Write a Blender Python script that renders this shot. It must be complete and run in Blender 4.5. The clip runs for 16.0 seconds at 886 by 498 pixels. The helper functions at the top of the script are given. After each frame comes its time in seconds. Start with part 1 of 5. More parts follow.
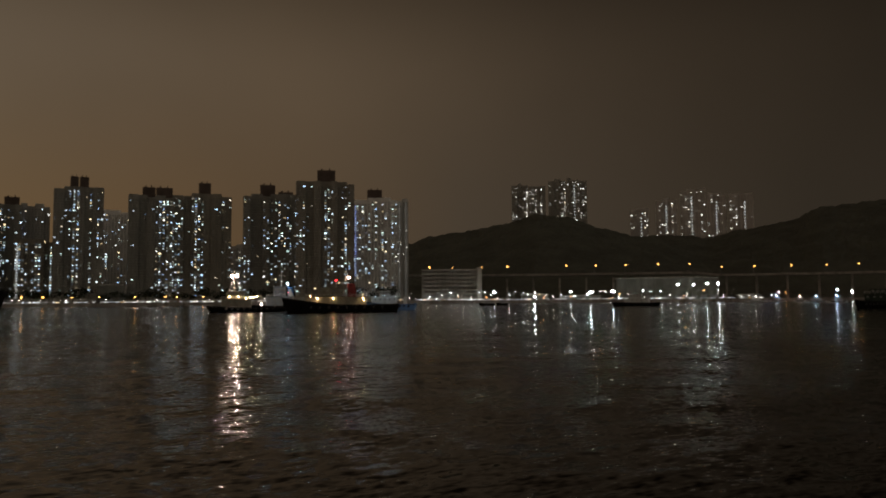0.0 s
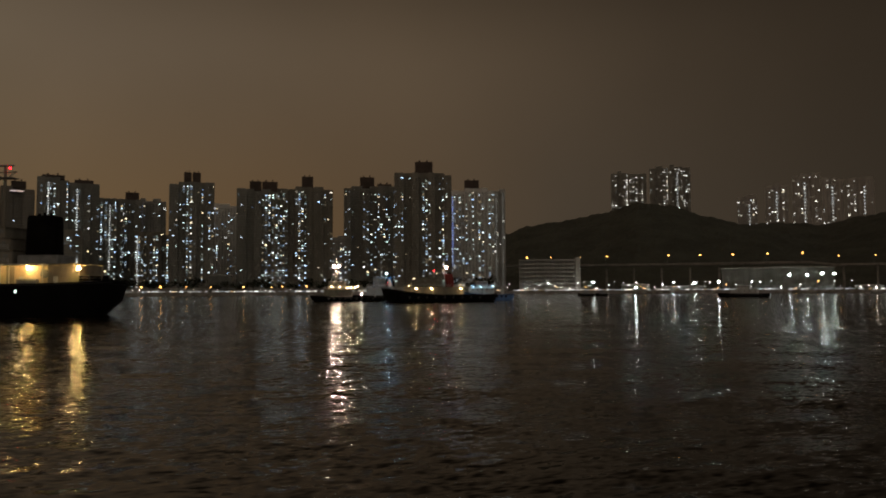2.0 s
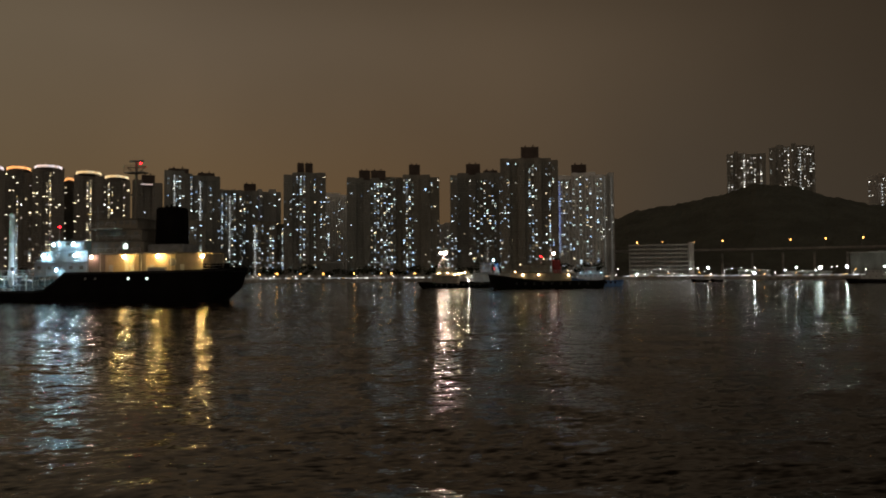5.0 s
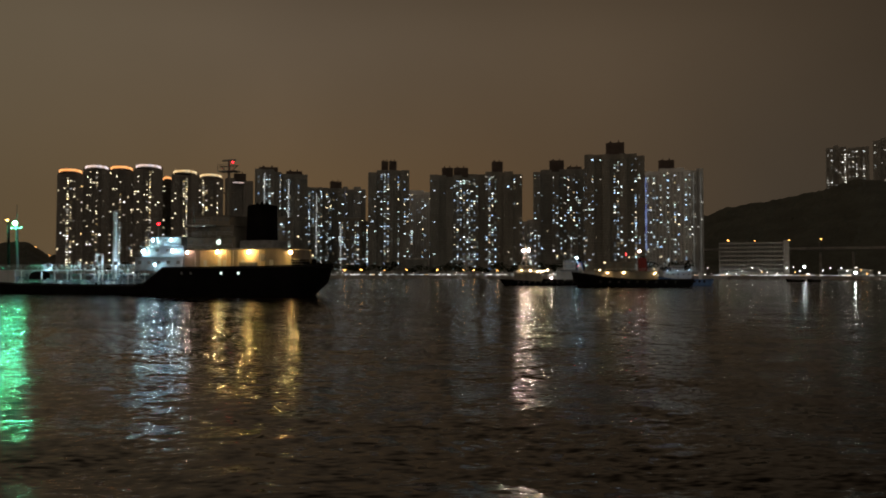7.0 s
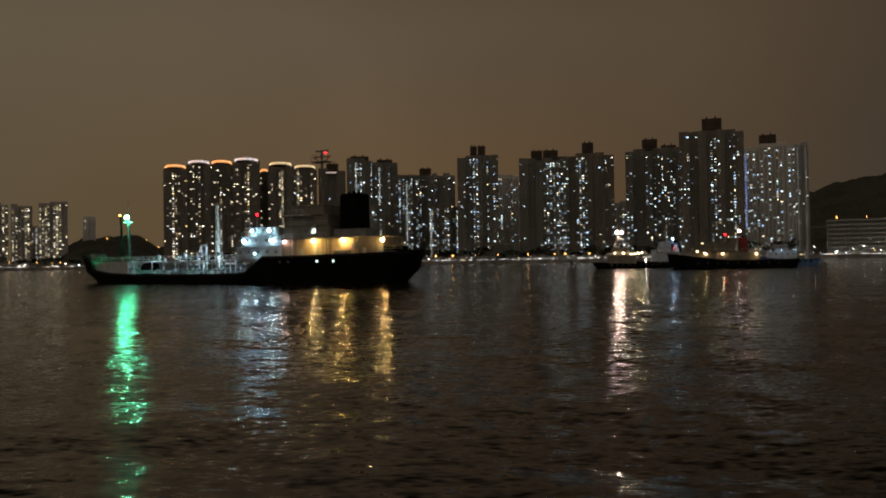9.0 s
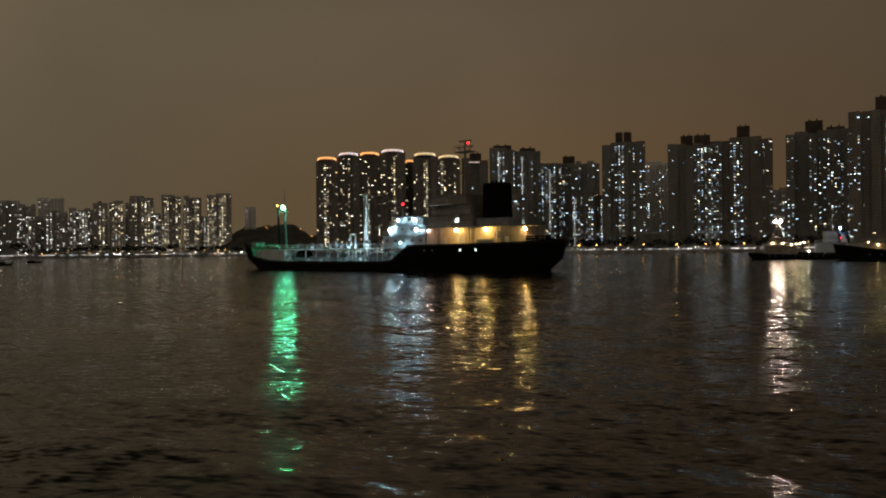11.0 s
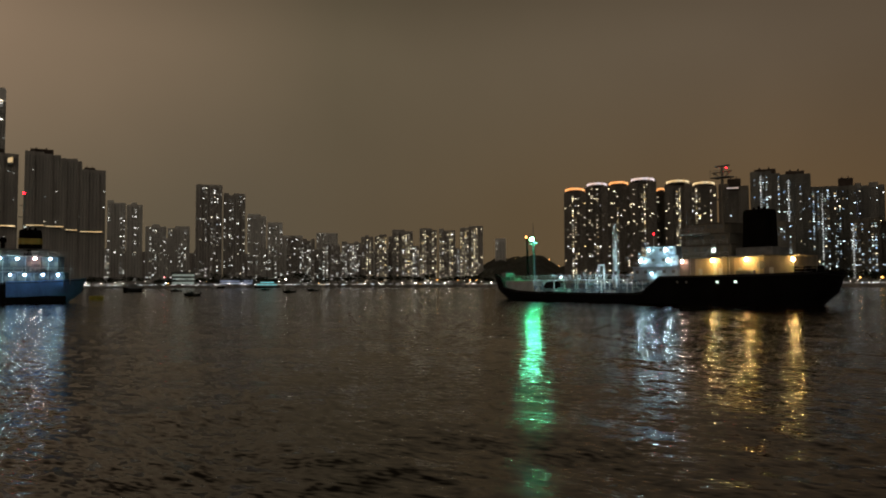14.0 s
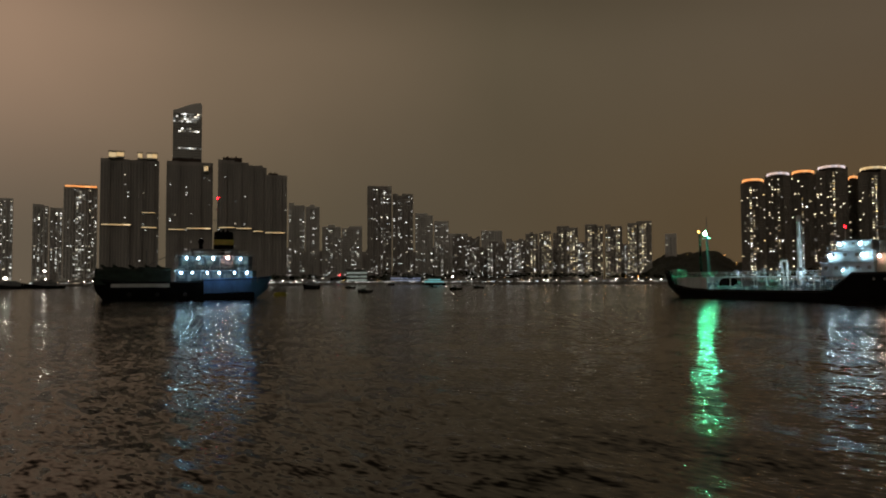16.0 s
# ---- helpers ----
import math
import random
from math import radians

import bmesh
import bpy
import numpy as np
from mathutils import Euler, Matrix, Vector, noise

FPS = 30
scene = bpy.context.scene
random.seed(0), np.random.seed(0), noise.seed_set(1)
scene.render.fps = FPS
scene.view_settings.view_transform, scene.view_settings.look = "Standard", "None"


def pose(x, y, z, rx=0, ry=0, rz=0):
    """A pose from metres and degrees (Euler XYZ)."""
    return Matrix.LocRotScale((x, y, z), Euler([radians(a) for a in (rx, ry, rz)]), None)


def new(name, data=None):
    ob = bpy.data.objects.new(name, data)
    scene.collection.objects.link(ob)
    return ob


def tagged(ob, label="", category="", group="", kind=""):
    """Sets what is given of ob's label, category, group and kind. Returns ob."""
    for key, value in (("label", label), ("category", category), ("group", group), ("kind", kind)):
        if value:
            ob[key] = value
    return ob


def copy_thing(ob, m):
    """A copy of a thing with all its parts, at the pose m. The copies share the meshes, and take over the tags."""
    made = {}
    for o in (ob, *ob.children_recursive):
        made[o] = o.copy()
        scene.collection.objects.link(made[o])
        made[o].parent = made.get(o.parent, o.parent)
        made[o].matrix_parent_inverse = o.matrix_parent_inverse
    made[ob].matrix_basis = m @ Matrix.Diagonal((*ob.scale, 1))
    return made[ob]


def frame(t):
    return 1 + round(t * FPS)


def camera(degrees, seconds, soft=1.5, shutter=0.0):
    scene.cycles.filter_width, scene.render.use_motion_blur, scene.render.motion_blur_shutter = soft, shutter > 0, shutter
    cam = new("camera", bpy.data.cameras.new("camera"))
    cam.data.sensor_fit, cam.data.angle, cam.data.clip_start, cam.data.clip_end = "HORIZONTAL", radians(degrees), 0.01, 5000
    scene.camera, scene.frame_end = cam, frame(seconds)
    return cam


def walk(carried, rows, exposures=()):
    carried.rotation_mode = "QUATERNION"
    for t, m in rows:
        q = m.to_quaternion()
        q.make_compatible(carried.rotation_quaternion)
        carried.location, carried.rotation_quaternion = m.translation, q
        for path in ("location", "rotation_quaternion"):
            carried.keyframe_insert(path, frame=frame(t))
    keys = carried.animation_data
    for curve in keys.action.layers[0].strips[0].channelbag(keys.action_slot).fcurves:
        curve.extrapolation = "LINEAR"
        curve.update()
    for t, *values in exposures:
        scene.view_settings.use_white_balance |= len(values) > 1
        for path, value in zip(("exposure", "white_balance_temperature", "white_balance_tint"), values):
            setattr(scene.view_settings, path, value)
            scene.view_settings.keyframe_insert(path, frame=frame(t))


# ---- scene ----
# Night view over a harbour: the camera stands on a quay, 4.5 m over the water, and pans.
EYE = 4.5
cam = camera(61.2, 16.0, soft=2.0)
# seconds, turn to the left, tilt up, lean (degrees)
PATH = [
    (0.0, -27.06, 3.86, -0.42),
    (0.5, -24.03, 3.87, -0.76),
    (1.0, -22.05, 3.76, -0.54),
    (1.5, -20.83, 3.58, -0.30),
    (2.0, -19.62, 3.16, -0.29),
    (2.5, -18.38, 2.72, -0.46),
    (3.0, -17.07, 2.44, -0.78),
    (3.5, -15.64, 2.48, -1.04),
    (4.0, -14.17, 2.52, -0.79),
    (6.5, -7.04, 1.71, -0.15),
    (7.0, -5.18, 1.95, 0.08),
    (7.5, -3.21, 1.75, 0.30),
    (8.0, -0.89, 1.15, 0.16),
    (8.2, -0.00, 1.13, -0.33),
    (10.3, 6.13, 0.10, -0.35),
    (10.5, 7.87, 0.07, -0.52),
    (11.0, 12.60, 0.17, -0.61),
    (11.5, 16.09, 0.64, -0.39),
    (12.0, 19.72, 1.10, -0.19),
    (12.5, 23.03, 1.30, -0.31),
    (13.0, 25.94, 1.54, -0.32),
    (13.5, 28.73, 2.05, -0.34),
    (14.0, 31.39, 2.67, -0.22),
    (14.5, 34.42, 2.77, -0.16),
    (15.0, 37.94, 2.57, -0.33),
    (15.5, 41.07, 2.56, -0.43),
    (16.0, 43.93, 2.50, -0.24),
]
walk(cam, [(t, pose(0, 0, EYE, 90 + tilt, 0, turn) @ pose(0, 0, 0, 0, 0, lean)) for t, turn, tilt, lean in PATH],
     exposures=[(0.0, 0.08), (0.6, 0.12), (3.0, 0.10), (4.1, 0.16), (6.5, 0.05), (10.5, 0.0), (12.0, 0.0), (13.5, 0.05), (14.5, -0.05), (16.0, -0.18)])

# ---- world: overcast night sky that glows with the city's light ----
world = bpy.data.worlds.new("night_sky")
scene.world = world
world.use_nodes = True
wt = world.node_tree
wt.nodes.clear()


def wnode(kind, **inputs):
    n = wt.nodes.new(kind)
    for k, v in inputs.items():
        n.inputs[k].default_value = v
    return n


def wmath(op, a, b=None):
    n = wt.nodes.new("ShaderNodeMath")
    n.operation = op
    for i, v in enumerate((a, b)):
        if v is None:
            continue
        if isinstance(v, (int, float)):
            n.inputs[i].default_value = v
        else:
            wt.links.new(v, n.inputs[i])
    return n.outputs[0]


def ramp(tree, fac, stops):
    n = tree.nodes.new("ShaderNodeValToRGB")
    el = n.color_ramp.elements
    while len(el) < len(stops):
        el.new(0.5)
    for e, (p, c) in zip(el, stops):
        e.position, e.color = p, (*c, 1)
    n.color_ramp.interpolation = "EASE" if len(stops) == 2 else "LINEAR"
    tree.links.new(fac, n.inputs[0])
    return n.outputs[0]


tc = wnode("ShaderNodeTexCoord")
sep = wnode("ShaderNodeSeparateXYZ")
wt.links.new(tc.outputs["Generated"], sep.inputs[0])
side = wmath("MULTIPLY", wmath("ARCTAN2", sep.outputs["X"], sep.outputs["Y"]), 180 / math.pi)  # degrees to the right of north
place = wmath("DIVIDE", wmath("ADD", side, 180), 360)
SOUTH = (0.25, 0.222, 0.18)  # unseen sky behind the viewpoint, brightened to lift the facing fronts
# the unseen south-east stops are raised too, to lighten the far left towers
near_horizon = ramp(wt, place, [(0.0, SOUTH), (0.2, (0.1904, 0.1459, 0.1097)), (0.3, (0.1404, 0.1095, 0.07525)), (0.33, (0.1219, 0.09488, 0.05851)), (0.37, (0.1056, 0.0828, 0.0528)),
                                (0.43, (0.1061, 0.07284, 0.03819)), (0.48, (0.132, 0.08203, 0.0384)), (0.52, (0.104, 0.06273, 0.02976)),
                                (0.58, (0.056, 0.04149, 0.02784)), (0.65, (0.027, 0.0207, 0.0142)), (0.69, (0.026, 0.0193, 0.01344)), (0.78, (0.26, 0.2171, 0.1728)), (0.86, (0.32, 0.2702, 0.2208)), (1.0, SOUTH)])
higher = ramp(wt, place, [(0.0, SOUTH), (0.26, (0.414, 0.2663, 0.1766)), (0.295, (0.3795, 0.2497, 0.1656)), (0.33, (0.2357, 0.1664, 0.1071)),
                          (0.39, (0.121, 0.0938, 0.05806)), (0.48, (0.112, 0.08203, 0.05376)), (0.54, (0.092, 0.06466, 0.04032)),
                          (0.60, (0.046, 0.03281, 0.02112)), (0.66, (0.022, 0.0162, 0.0108)), (0.71, (0.022, 0.0164, 0.01152)), (0.80, (0.26, 0.2171, 0.1728)), (0.88, (0.32, 0.2702, 0.2208)), (1.0, SOUTH)])
rise = wnode("ShaderNodeMapRange", **{"From Min": 0.04, "From Max": 0.32})
rise.interpolation_type = "SMOOTHSTEP"
wt.links.new(sep.outputs["Z"], rise.inputs["Value"])
mixed = wnode("ShaderNodeMix")
mixed.data_type = "RGBA"
wt.links.new(rise.outputs[0], mixed.inputs[0])
wt.links.new(near_horizon, mixed.inputs[6])
wt.links.new(higher, mixed.inputs[7])
clouds = wnode("ShaderNodeTexNoise", Scale=2.2, Detail=4.0, Roughness=0.5)
wt.links.new(tc.outputs["Generated"], clouds.inputs["Vector"])
lumps = wnode("ShaderNodeMapRange", **{"From Min": 0.25, "From Max": 0.75, "To Min": 0.90, "To Max": 1.10})
wt.links.new(clouds.outputs[0], lumps.inputs["Value"])
dim = wnode("ShaderNodeMapRange", **{"From Min": 0.28, "From Max": 0.52, "To Min": 1.0, "To Max": 0.14})
dim.interpolation_type = "SMOOTHSTEP"
wt.links.new(sep.outputs["Z"], dim.inputs["Value"])
bg = wnode("ShaderNodeBackground")
wt.links.new(mixed.outputs[2], bg.inputs["Color"])
wt.links.new(wmath("MULTIPLY", lumps.outputs[0], dim.outputs[0]), bg.inputs["Strength"])
wout = wnode("ShaderNodeOutputWorld")
wt.links.new(bg.outputs[0], wout.inputs[0])


# ---- materials ----
def mat_nodes(name):
    m = bpy.data.materials.new(name)
    m.use_nodes = True
    return m, m.node_tree, m.node_tree.nodes["Principled BSDF"]


def surface(name, color, rough=0.7, metal=0.0, vary=0.25, scale=0.6, fine=6.0, bump=0.02, streak=1.0, spec=0.35):
    """Paint, metal or masonry with stains at two sizes and a fine relief. streak below 1 draws the stains out downwards."""
    m, t, b = mat_nodes(name)
    tex = t.nodes.new("ShaderNodeTexCoord")
    mp = t.nodes.new("ShaderNodeMapping")
    mp.inputs["Scale"].default_value = (1, 1, streak)
    t.links.new(tex.outputs["Object"], mp.inputs[0])
    n1, n2 = t.nodes.new("ShaderNodeTexNoise"), t.nodes.new("ShaderNodeTexNoise")
    n1.inputs["Scale"].default_value, n2.inputs["Scale"].default_value = scale, fine
    n1.inputs["Detail"].default_value = 5
    for n in (n1, n2):
        t.links.new(mp.outputs[0], n.inputs["Vector"])
    add = t.nodes.new("ShaderNodeMath")
    add.operation = "MULTIPLY_ADD"
    t.links.new(n2.outputs[0], add.inputs[0])
    add.inputs[1].default_value = 0.4
    t.links.new(n1.outputs[0], add.inputs[2])
    dark = tuple(c * (1 - vary) for c in color)
    light = tuple(min(1, c * (1 + vary * 0.6)) for c in color)
    t.links.new(ramp(t, add.outputs[0], [(0.45, dark), (0.95, light)]), b.inputs["Base Color"])
    b.inputs["Roughness"].default_value, b.inputs["Metallic"].default_value = rough, metal
    b.inputs["Specular IOR Level"].default_value = spec
    if bump:
        bp = t.nodes.new("ShaderNodeBump")
        bp.inputs["Distance"].default_value = bump
        t.links.new(n2.outputs[0], bp.inputs["Height"])
        t.links.new(bp.outputs[0], b.inputs["Normal"])
    return m


def lamp_glow(name, color, strength):
    m, t, b = mat_nodes(name)
    b.inputs["Base Color"].default_value = (0.8, 0.8, 0.8, 1)
    b.inputs["Emission Color"].default_value = (*color, 1)
    b.inputs["Emission Strength"].default_value = strength
    return m


def window_glow(name, stops, low, high, power=3.4):
    """Lit rooms: every pane has its own colour and brightness."""
    m, t, b = mat_nodes(name)
    g = t.nodes.new("ShaderNodeNewGeometry")
    w = t.nodes.new("ShaderNodeTexWhiteNoise")
    w.noise_dimensions = "1D"
    t.links.new(g.outputs["Random Per Island"], w.inputs["W"])
    t.links.new(ramp(t, g.outputs["Random Per Island"], stops), b.inputs["Emission Color"])
    p = t.nodes.new("ShaderNodeMath")
    p.operation = "POWER"
    t.links.new(w.outputs["Value"], p.inputs[0])
    p.inputs[1].default_value = power
    r = t.nodes.new("ShaderNodeMapRange")
    r.inputs["To Min"].default_value, r.inputs["To Max"].default_value = low, high
    t.links.new(p.outputs[0], r.inputs["Value"])
    t.links.new(r.outputs[0], b.inputs["Emission Strength"])
    b.inputs["Base Color"].default_value = (0.05, 0.05, 0.05, 1)
    b.inputs["Roughness"].default_value = 0.15
    m.cycles.emission_sampling = "NONE"
    return m


COOL = [(0.0, (0.36, 0.60, 1.0)), (0.18, (0.60, 0.82, 1.0)), (0.40, (0.80, 0.95, 1.0)), (0.58, (0.66, 0.95, 0.84)), (0.72, (1.0, 0.93, 0.75)), (0.86, (1.0, 0.74, 0.38)), (0.94, (0.55, 0.76, 1.0)), (1.0, (0.30, 0.52, 1.0))]
WARM = [(0.0, (1.0, 0.80, 0.46)), (0.4, (1.0, 0.90, 0.64)), (0.7, (1.0, 0.68, 0.26)), (0.9, (0.95, 0.97, 1.0)), (1.0, (1.0, 0.85, 0.5))]
GREY = [(0.0, (1.0, 0.95, 0.85)), (0.5, (0.95, 0.95, 0.9)), (0.8, (1.0, 0.85, 0.6)), (1.0, (0.8, 0.95, 1.0))]
m_win_cool = window_glow("rooms_cool", COOL, 0.14, 4.4, 2.4)
m_win_warm = window_glow("rooms_warm", WARM, 0.25, 4.8, 1.6)
m_win_far = window_glow("rooms_far", WARM, 0.14, 3.9, 2.6)
m_win_grey = window_glow("rooms_grey", GREY, 0.14, 4.0, 2.6)
m_stair_white = window_glow("stair_lights", [(0.0, (0.9, 0.97, 1.0)), (1.0, (1.0, 1.0, 0.95))], 0.7, 1.6)
m_stair_blue = window_glow("blue_stair_lights", [(0.0, (0.25, 0.35, 1.0)), (1.0, (0.45, 0.6, 1.0))], 0.6, 1.4)
m_crown_orange = window_glow("orange_crown_light", [(0.0, (1.0, 0.36, 0.10)), (1.0, (1.0, 0.45, 0.16))], 1.2, 2.2)
m_crown_white = window_glow("white_crown_light", [(0.0, (1.0, 0.72, 0.60)), (1.0, (0.95, 0.82, 0.85))], 0.7, 1.6)
m_crown_gold = window_glow("gold_crown_light", [(0.0, (1.0, 0.66, 0.30)), (1.0, (1.0, 0.78, 0.45))], 0.7, 1.6)
m_end_wall_glow = window_glow("end_wall_glow", [(0.0, (1.0, 0.95, 0.85)), (1.0, (0.9, 0.92, 0.85))], 0.12, 0.25)
# glow that stands in for lamplit walls and rows of small lamps
m_wall_glow = window_glow("lit_wall_glow", [(0.0, (1.0, 0.92, 0.78)), (0.8, (0.85, 0.95, 1.0)), (1.0, (1.0, 0.6, 0.2))], 0.25, 2.2, 2.0)
m_pane = surface("dark_window_glass", (0.22, 0.225, 0.21), 0.4, 0, 0.3, 0.4, 2, 0)

m_tower = [surface("grey_facade_paint", (0.27, 0.265, 0.235), 0.85, 0, 0.3, 0.08, 1.2, 0.05, 0.15),
           surface("beige_facade_paint", (0.29, 0.27, 0.225), 0.85, 0, 0.3, 0.08, 1.2, 0.05, 0.15),
           surface("pale_facade_paint", (0.42, 0.41, 0.38), 0.85, 0, 0.25, 0.08, 1.2, 0.05, 0.15),
           surface("brown_facade_tiles", (0.24, 0.21, 0.175), 0.7, 0, 0.3, 0.08, 1.2, 0.05, 0.15)]
# haze is put into these two colours: distant fronts are painted paler
m_mist_paint = surface("haze_pale_facade", (0.80, 0.79, 0.75), 0.9, 0, 0.10, 0.05, 1.0, 0.03, 0.2)
m_haze_grey = surface("haze_grey_facade", (0.50, 0.47, 0.43), 0.8, 0, 0.2, 0.08, 1.2, 0.04, 0.2)
m_shed = surface("pale_shed_cladding", (0.22, 0.225, 0.205), 0.7, 0.1, 0.3, 0.12, 1.5, 0.03, 0.2)
m_ledge = surface("weathered_concrete_ledge", (0.38, 0.38, 0.35), 0.9, 0, 0.35, 0.2, 2, 0.03)
m_roofbox = surface("dark_plant_room_paint", (0.10, 0.075, 0.062), 0.9, 0, 0.3, 0.1, 1.5, 0.03)
m_white_build = surface("white_painted_concrete", (0.50, 0.49, 0.46), 0.8, 0, 0.2, 0.1, 1.5, 0.03, 0.2)
m_quay = surface("quay_concrete", (0.30, 0.28, 0.25), 0.9, 0, 0.35, 0.15, 2.5, 0.05)
m_land = surface("land_tarmac", (0.07, 0.065, 0.06), 0.9, 0, 0.35, 0.03, 1.0, 0.05)
m_hill = surface("wooded_hillside", (0.112, 0.118, 0.095), 0.95, 0, 0.25, 0.02, 0.2, 0.3)
m_leaf = surface("tree_leaves", (0.022, 0.030, 0.015), 0.8, 0, 0.4, 0.4, 3, 0.02)
m_bark = surface("tree_bark", (0.12, 0.09, 0.065), 0.9, 0, 0.4, 2, 14, 0.02, 0.3)
m_pole = surface("galvanised_steel", (0.32, 0.32, 0.32), 0.5, 0.6, 0.3, 1.5, 12, 0.003)
m_hull_black = surface("black_hull_paint", (0.006, 0.006, 0.006), 0.8, 0, 0.4, 0.25, 3, 0.02, 0.3, 0.08)
m_hull_blue = surface("blue_hull_paint", (0.10, 0.22, 0.46), 0.5, 0, 0.3, 0.3, 3, 0.02, 0.3)
m_deck = surface("green_deck_paint", (0.07, 0.12, 0.09), 0.7, 0, 0.4, 0.4, 4, 0.01)
m_seagrey = surface("dark_sea_grey_paint", (0.09, 0.11, 0.125), 0.5, 0, 0.2, 0.5, 5, 0.008, 0.3)
m_paleblue = surface("pale_blue_ship_paint", (0.44, 0.53, 0.58), 0.5, 0, 0.18, 0.5, 5, 0.008, 0.3)
m_bluegrey = surface("blue_grey_ship_paint", (0.20, 0.24, 0.27), 0.5, 0, 0.2, 0.5, 5, 0.008, 0.3)
m_white = surface("white_ship_paint", (0.55, 0.57, 0.56), 0.45, 0, 0.18, 0.5, 5, 0.008, 0.3)
m_buff = surface("dull_buff_ship_paint", (0.26, 0.235, 0.19), 0.6, 0, 0.25, 0.5, 5, 0.008, 0.3)
m_cream = surface("cream_ship_paint", (0.52, 0.44, 0.30), 0.5, 0, 0.2, 0.5, 5, 0.008, 0.3)
m_grey = surface("grey_ship_paint", (0.26, 0.27, 0.27), 0.5, 0.2, 0.3, 0.6, 6, 0.01)
m_pipe = surface("pale_grey_pipe_paint", (0.55, 0.59, 0.58), 0.45, 0.2, 0.3, 0.8, 7, 0.005)
m_funnel_black = surface("sooty_black_funnel", (0.007, 0.006, 0.006), 0.9, 0, 0.4, 0.4, 4, 0.01, 1.0, 0.08)
m_funnel_red = surface("red_funnel_paint", (0.30, 0.04, 0.04), 0.5, 0, 0.3, 0.5, 5, 0.008)
m_funnel_yellow = surface("yellow_funnel_band", (0.55, 0.40, 0.08), 0.5, 0, 0.3, 0.5, 5, 0.008)
m_rubber = surface("tyre_rubber", (0.02, 0.02, 0.02), 0.85, 0, 0.3, 2, 12, 0.01)
m_tarp = surface("dark_green_tarpaulin", (0.03, 0.045, 0.035), 0.85, 0, 0.4, 0.5, 3, 0.06)
m_buoy = surface("yellow_buoy_paint", (0.45, 0.40, 0.06), 0.6, 0, 0.3, 1, 6, 0.01)

g_green = lamp_glow("green_lamp", (0.11, 1.0, 0.45), 1250)
g_white = lamp_glow("white_flood_lamp", (0.55, 0.86, 1.0), 110)
g_blue = lamp_glow("blue_white_lamp", (0.45, 0.76, 1.0), 80)
g_yellow = lamp_glow("sodium_deck_lamp", (1.0, 0.60, 0.20), 190)
g_warm = lamp_glow("warm_tug_lamp", (1.0, 0.66, 0.30), 60)
g_pink = lamp_glow("pink_white_lamp", (1.0, 0.60, 0.48), 60)
g_flood = lamp_glow("peach_flood_lamp", (1.0, 0.74, 0.60), 330)
g_dim = lamp_glow("small_warm_lamp", (1.0, 0.72, 0.36), 60)
g_red = lamp_glow("red_mast_lamp", (1.0, 0.004, 0.012), 16)
g_street = lamp_glow("sodium_street_lamp", (1.0, 0.42, 0.09), 10)
g_dock = lamp_glow("white_dock_flood", (0.85, 1.0, 0.92), 60)
g_deck = lamp_glow("deck_flood_lamp", (0.62, 0.86, 1.0), 480)
g_small = lamp_glow("small_dock_lamp", (1.0, 0.93, 0.82), 11)
g_shore = lamp_glow("white_shore_lamp", (1.0, 0.90, 0.74), 45)
g_cabin = lamp_glow("cabin_window_light", (0.8, 1.0, 0.9), 2.2)

# water: dark, clear gloss; short wind ripples tilt the surface at three sizes
m_water, wtree, wb = mat_nodes("harbour_water")
wb.inputs["Base Color"].default_value = (0.011, 0.008, 0.0045, 1)
wb.inputs["Roughness"].default_value = 0.09
wb.inputs["IOR"].default_value = 1.27
wtex = wtree.nodes.new("ShaderNodeTexCoord")
wgeo = wtree.nodes.new("ShaderNodeNewGeometry")


def vec_math(op, a, b):
    n = wtree.nodes.new("ShaderNodeVectorMath")
    n.operation = op
    for i, v in enumerate((a, b)):
        if isinstance(v, tuple):
            n.inputs[i].default_value = v
        else:
            wtree.links.new(v, n.inputs[i])
    return n.outputs[0]


gust = wtree.nodes.new("ShaderNodeTexNoise")  # patches of wind and calm
gust.inputs["Scale"].default_value, gust.inputs["Detail"].default_value = 0.035, 2.0
wtree.links.new(wtex.outputs["Object"], gust.inputs["Vector"])
wind = wtree.nodes.new("ShaderNodeMapRange")
for k, v in (("From Min", 0.35), ("From Max", 0.65), ("To Min", 0.65), ("To Max", 1.4)):
    wind.inputs[k].default_value = v
wtree.links.new(gust.outputs[0], wind.inputs["Value"])
ripple = None
for size, slope, detail, turn in ((0.6, 0.09, 1.0, 22), (2.3, 0.30, 0.5, 6), (6.5, 0.30, 0.5, 15)):
    wmap = wtree.nodes.new("ShaderNodeMapping")  # crests drawn out along the shore
    wmap.inputs["Scale"].default_value = (0.5, 1.0, 1.0)
    wmap.inputs["Rotation"].default_value = (0, 0, radians(turn))
    wtree.links.new(wtex.outputs["Object"], wmap.inputs[0])
    nz = wtree.nodes.new("ShaderNodeTexNoise")
    nz.inputs["Scale"].default_value, nz.inputs["Detail"].default_value = size, detail
    wtree.links.new(wmap.outputs[0], nz.inputs["Vector"])
    off = vec_math("MULTIPLY", vec_math("SUBTRACT", nz.outputs["Color"], (0.5, 0.5, 0.5)), (slope, slope, 0.0))
    ripple = vec_math("ADD", ripple, off) if ripple else off
tilted = vec_math("ADD", wgeo.outputs["Normal"], vec_math("MULTIPLY", ripple, wind.outputs[0]))
wn = wtree.nodes.new("ShaderNodeVectorMath")
wn.operation = "NORMALIZE"
wtree.links.new(tilted, wn.inputs[0])
